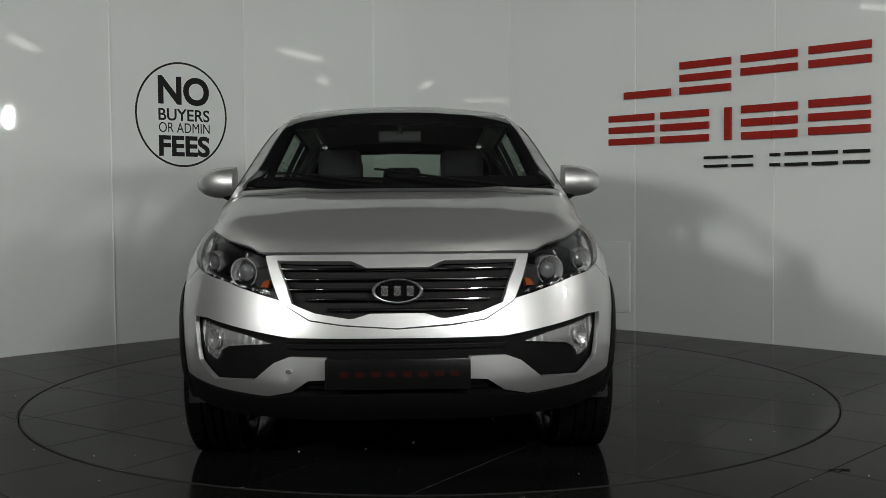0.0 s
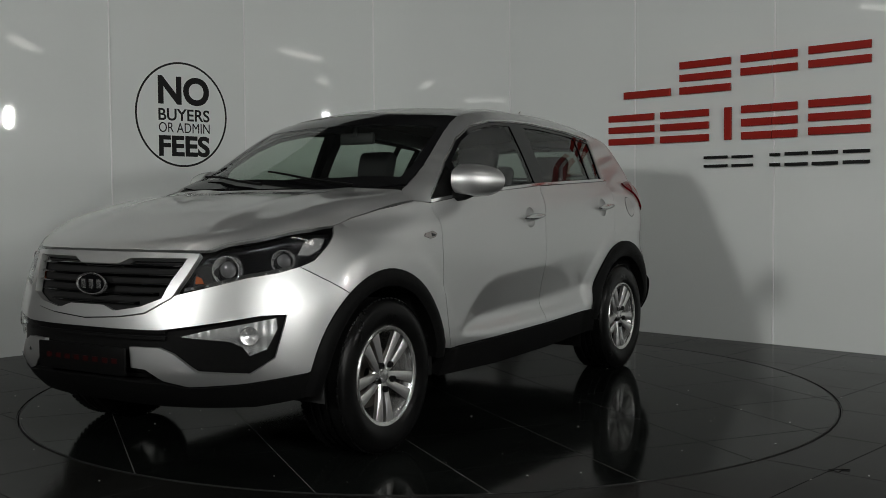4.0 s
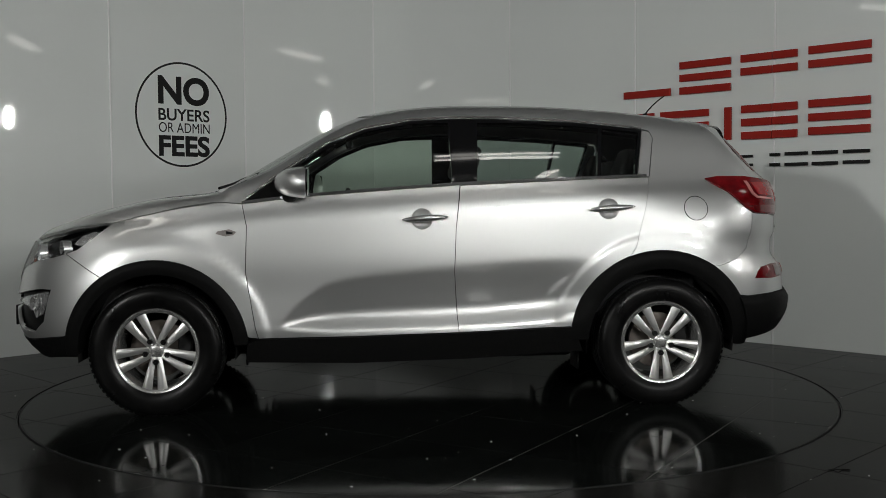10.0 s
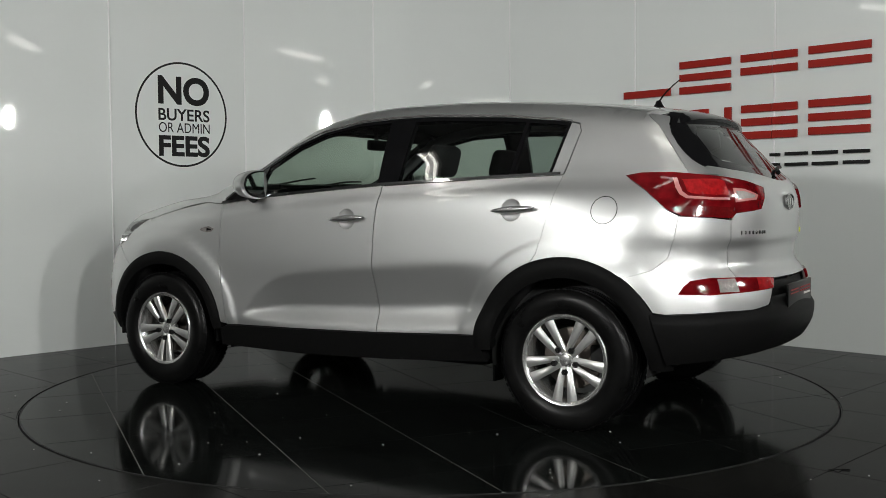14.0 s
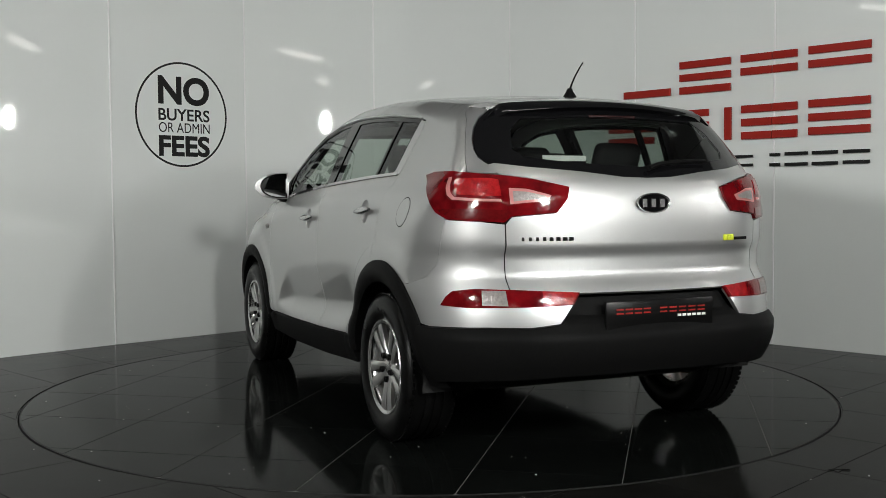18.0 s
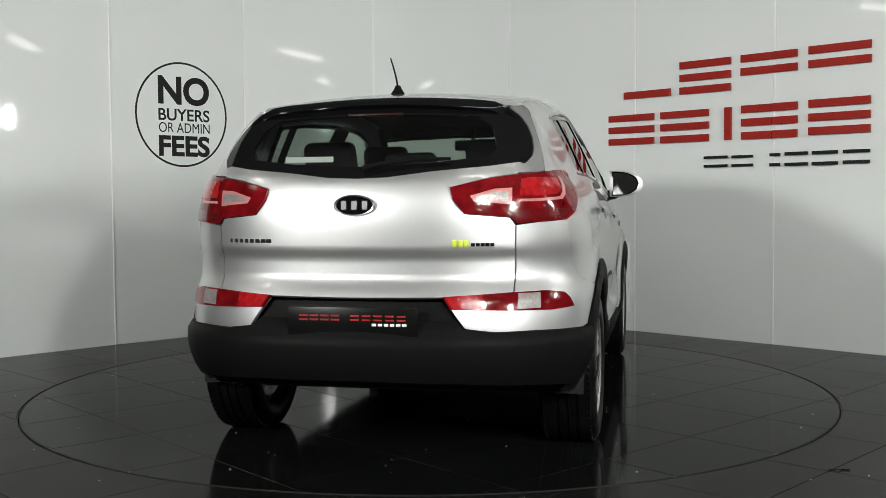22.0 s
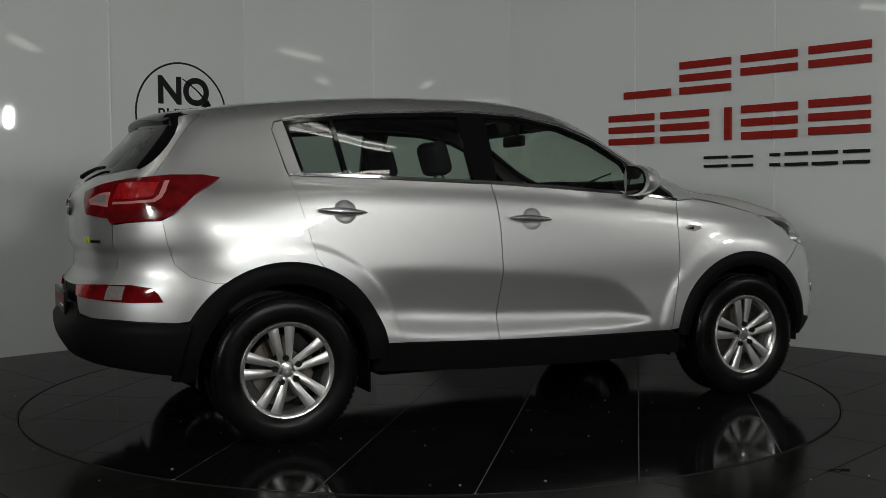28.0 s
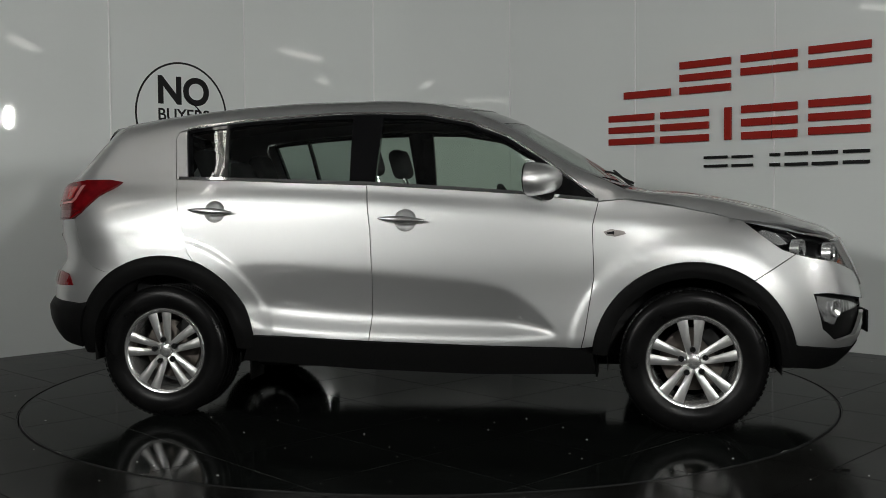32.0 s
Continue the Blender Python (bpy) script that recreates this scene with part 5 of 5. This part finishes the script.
def seat(x, y, w, recl=16):
    """A seat: cushion, backrest, headrest."""
    bm = bmesh.new()
    box(bm, x - 0.26, x + 0.26, y - w / 2, y + w / 2, 0.55, 0.72, 0.05, 3)
    st = cpart("front_seat" if w < 0.7 else "rear_seat", bm, M_FABRIC, "dark grey cloth seat")
    bm = bmesh.new()
    m = Matrix.Translation((x - 0.22, 0, 0.68)) @ Matrix.Rotation(radians(-recl), 4, "Y")
    box(bm, -0.07, 0.07, y - w / 2, y + w / 2, 0.0, 0.53, 0.05, 3, m)
    cpart("backrest", bm, M_FABRIC, parent=st)
    heads = [y] if w < 0.7 else [y - 0.40, y, y + 0.40]
    for hy in heads:
        bm = bmesh.new()
        hh = 0.0 if w < 0.7 or hy != y else -0.06
        box(bm, -0.045, 0.045, hy - 0.13, hy + 0.13, 0.575 + hh * 0.3, 0.755 + hh, 0.04, 3, m)
        cpart("headrest", bm, M_FABRIC, parent=st)
        bm = bmesh.new()
        for dy in (-0.05, 0.05):
            tube(bm, [m @ Vector((0, hy + dy, 0.5)), m @ Vector((0, hy + dy, 0.6))], 0.007, 8)
        cpart("headrest_post", bm, M_CHROME, parent=st)


def build_cabin():
    seat(0.05, 0.37, 0.52)
    seat(0.05, -0.37, 0.52)
    seat(-0.78, 0.0, 1.28, 22)
    bm = bmesh.new()
    rows = []
    for k in range(13):
        y = -0.70 + 1.4 * k / 12
        f = 1 - 0.10 * (y / 0.7) ** 2
        rows.append([bm.verts.new((px * f if i > 1 else px, y, pz - 0.02 * (y / 0.7) ** 2)) for i, (px, pz) in enumerate(((0.62, 0.62), (0.55, 0.85), (0.56, 1.04), (0.66, 1.105), (0.86, 1.105), (1.04, 1.10)))])
    for a, b in zip(rows, rows[1:]):
        for i in range(5):
            bm.faces.new((a[i], a[i + 1], b[i + 1], b[i]))
    bmesh.ops.recalc_face_normals(bm, faces=bm.faces)
    cpart("dashboard", bm, M_TRIM, "dark moulded dashboard")
    bm = bmesh.new()
    m = Matrix.Translation((0.42, -0.37, 1.0)) @ Matrix.Rotation(radians(68), 4, "Y")
    N = 40
    ring = [m @ Vector((0.185 * math.cos(2 * math.pi * k / N), 0.185 * math.sin(2 * math.pi * k / N), 0)) for k in range(N + 1)]
    tube(bm, ring, 0.015, 10)
    sw = cpart("steering_wheel", bm, M_TRIM, "black steering wheel")
    bm = bmesh.new()
    box(bm, -0.05, 0.08, -0.17, 0.17, -0.03, -0.005, 0.01, 2, m)
    cpart("hub_pad", bm, M_TRIM, parent=sw)
    p, n = at("top", 0.36, 0, 1, -0.07)
    bm = box(bmesh.new(), p.x - 0.015, p.x + 0.02, -0.115, 0.115, p.z - 0.085, p.z - 0.02, 0.015, 3)
    rm = cpart("rear_view_mirror", bm, M_TRIM, "black interior mirror")
    bm = tube(bmesh.new(), [(p.x + 0.02, 0, p.z - 0.04), (p.x + 0.03, 0, p.z + 0.055)], 0.014, 8)
    cpart("mirror_stem", bm, M_TRIM, parent=rm)
    # headlining just under the roof
    roof = [(0.25, 0.55), (-1.65, 0.55), (-1.65, -0.55), (0.25, -0.55)]
    bm = skin(roof, "top", 1, -0.035, 0.08, 0, 0)
    cpart("headlining", bm, M_LINING, "pale grey headlining")
    bm = box(bmesh.new(), -1.905, -1.90, 0.17, 0.38, 1.262, 1.285)
    cpart("window_sticker", bm, M_CREAM, "white sticker strip in the rear window", False)


build_cabin()

# ---------- wall signs ----------
def fit_text(text, x0, x1, z0, z1, bold, material, parent):
    """Letters stretched into a box on a wall panel, a film's thickness proud of it."""
    cu = bpy.data.curves.new("lettering", "FONT")
    cu.body, cu.size, cu.extrude, cu.offset, cu.resolution_u = text, 1.0, 0.02, bold, 6
    tmp = bpy.data.objects.new("lettering", cu)
    scene.collection.objects.link(tmp)
    bpy.context.view_layer.update()
    me = bpy.data.meshes.new_from_object(tmp.evaluated_get(bpy.context.evaluated_depsgraph_get()))
    bpy.data.objects.remove(tmp)
    co = np.array([v.co[:] for v in me.vertices])
    lo, hi = co.min(0), co.max(0)
    u = (co - lo) / (hi - lo)
    for v, q in zip(me.vertices, u):
        v.co = Vector((x0 + q[0] * (x1 - x0), -0.0006 - q[2] * 0.0012, z0 + q[1] * (z1 - z0)))
    bm = bmesh.new()
    bm.from_mesh(me)
    bpy.data.meshes.remove(me)
    left = set(bm.verts)
    islands = []
    while left:
        todo, isl = [left.pop()], set()
        while todo:
            v = todo.pop()
            isl.add(v)
            for e in v.link_edges:
                w = e.other_vert(v)
                if w in left:
                    left.discard(w)
                    todo.append(w)
        islands.append(isl)
    for isl in sorted(islands, key=lambda i: min(v.co.x for v in i)):
        one, vm = bmesh.new(), {}
        for v in isl:
            vm[v] = one.verts.new(v.co)
        for f in {f for v in isl for f in v.link_faces}:
            one.faces.new([vm[v] for v in f.verts])
        part("letter", one, material, parent, smooth=False)
    bm.free()


def build_notice():
    m, _ = panel_frame(2)
    no = thing("wall_notice", "round black vinyl lettering about fees on the white wall", "sign", m=m)
    bm = bmesh.new()
    cx, cz, rx, rz, N = 0.612, 1.808, 0.412, 0.422, 72
    rows = []
    for f, y in ((1.0, -0.0006), (1.0, -0.0018), (0.962, -0.0018), (0.962, -0.0006)):
        rows.append([bm.verts.new((cx + rx * f * math.cos(2 * math.pi * k / N), y, cz + rz * f * math.sin(2 * math.pi * k / N))) for k in range(N)])
    for a, b in zip(rows, rows[1:]):
        for k in range(N):
            bm.faces.new((a[k], a[(k + 1) % N], b[(k + 1) % N], b[k]))
    bmesh.ops.recalc_face_normals(bm, faces=bm.faces)
    part("ring", bm, M_VINYL, no, "thin black circle")
    fit_text("NO", 0.400, 0.860, 1.885, 2.115, 0.035, M_VINYL, no)
    fit_text("BUYERS", 0.400, 0.860, 1.757, 1.855, 0.018, M_VINYL, no)
    fit_text("OR ADMIN", 0.402, 0.860, 1.662, 1.742, 0.0, M_VINYL, no)
    fit_text("FEES", 0.400, 0.858, 1.470, 1.640, 0.035, M_VINYL, no)


build_notice()


def sign_bar(parent, material, x0, x1, z0, z1, d0=0.016, d1=0.034, shear=0.0):
    bm = bmesh.new()
    box(bm, x0, x1, -d1, -d0, z0, z1, 0.0015, 1)
    if shear:
        for v in bm.verts:
            v.co.x += (v.co.z - z0) * shear
    part("bar", bm, material, parent, smooth=False)


def build_logo():
    """Raised company sign drawn as plain bars, letter by letter in size and colour."""
    for idx, cells in ((6, [("r", -0.09, 0.352, 1.926, 2.045), ("r", 0.436, 0.878, 1.926, 2.181), ("f", 0.963, 1.215, 1.93, 2.183),
                            ("r", -0.45, 0.20, 1.55, 1.797), ("r", 0.261, 0.694, 1.549, 1.798), ("i", 0.829, 0.887, 1.549, 1.798), ("r", 0.97, 1.215, 1.545, 1.802),
                            ("k", 0.655, 0.855, 1.342, 1.43), ("k", 0.893, 1.066, 1.341, 1.428)]),
                       (7, [("f", 0.0, 0.19, 1.93, 2.184), ("f", 0.274, 0.725, 1.935, 2.19), ("r", 0.0, 0.192, 1.545, 1.803), ("r", 0.277, 0.722, 1.553, 1.806),
                            ("k", -0.02, 0.059, 1.336, 1.433), ("k", 0.099, 0.274, 1.334, 1.437), ("k", 0.306, 0.495, 1.334, 1.437), ("k", 0.534, 0.722, 1.338, 1.437)])):
        m, _ = panel_frame(idx)
        sg = thing("wall_sign", "raised company sign of red and black bars on the white wall", "sign", "company sign", m)
        for kind, x0, x1, z0, z1 in cells:
            mt = M_BLACK if kind == "k" else M_RED
            if kind == "i":
                sign_bar(sg, mt, x0, x1, z0, z1)
                continue
            h = (z1 - z0) * (0.22 if z1 - z0 > 0.15 else 0.24)
            n = 3 if z1 - z0 > 0.15 else 2
            if kind == "r" and z1 - z0 < 0.15:
                sign_bar(sg, mt, x0, x1, z0, z0 + 0.058)
                continue
            for k in range(1 if kind == "f" else 0, n):
                zc = z0 + (z1 - z0 - h) * k / (n - 1)
                sign_bar(sg, mt, x0, x1, zc, zc + h)


build_logo()


def build_hatch():
    m, _ = panel_frame(5)
    ha = thing("access_panel", "square white access cover low on the wall", "access cover", m=m)
    bm = bmesh.new()
    box(bm, 0.764, 1.187, -0.030, 0.0, 0.150, 0.745, 0.007, 2)
    part("cover", bm, M_WALL, ha)


build_hatch()

# ---------- the turning platform and the car on it ----------
def motions():
    rows = [(t, pose(0, 0, 0, 0, 0, a)) for t, a in TURN]
    walk(TURNTABLE, rows)
    walk(CAR, rows)


motions()
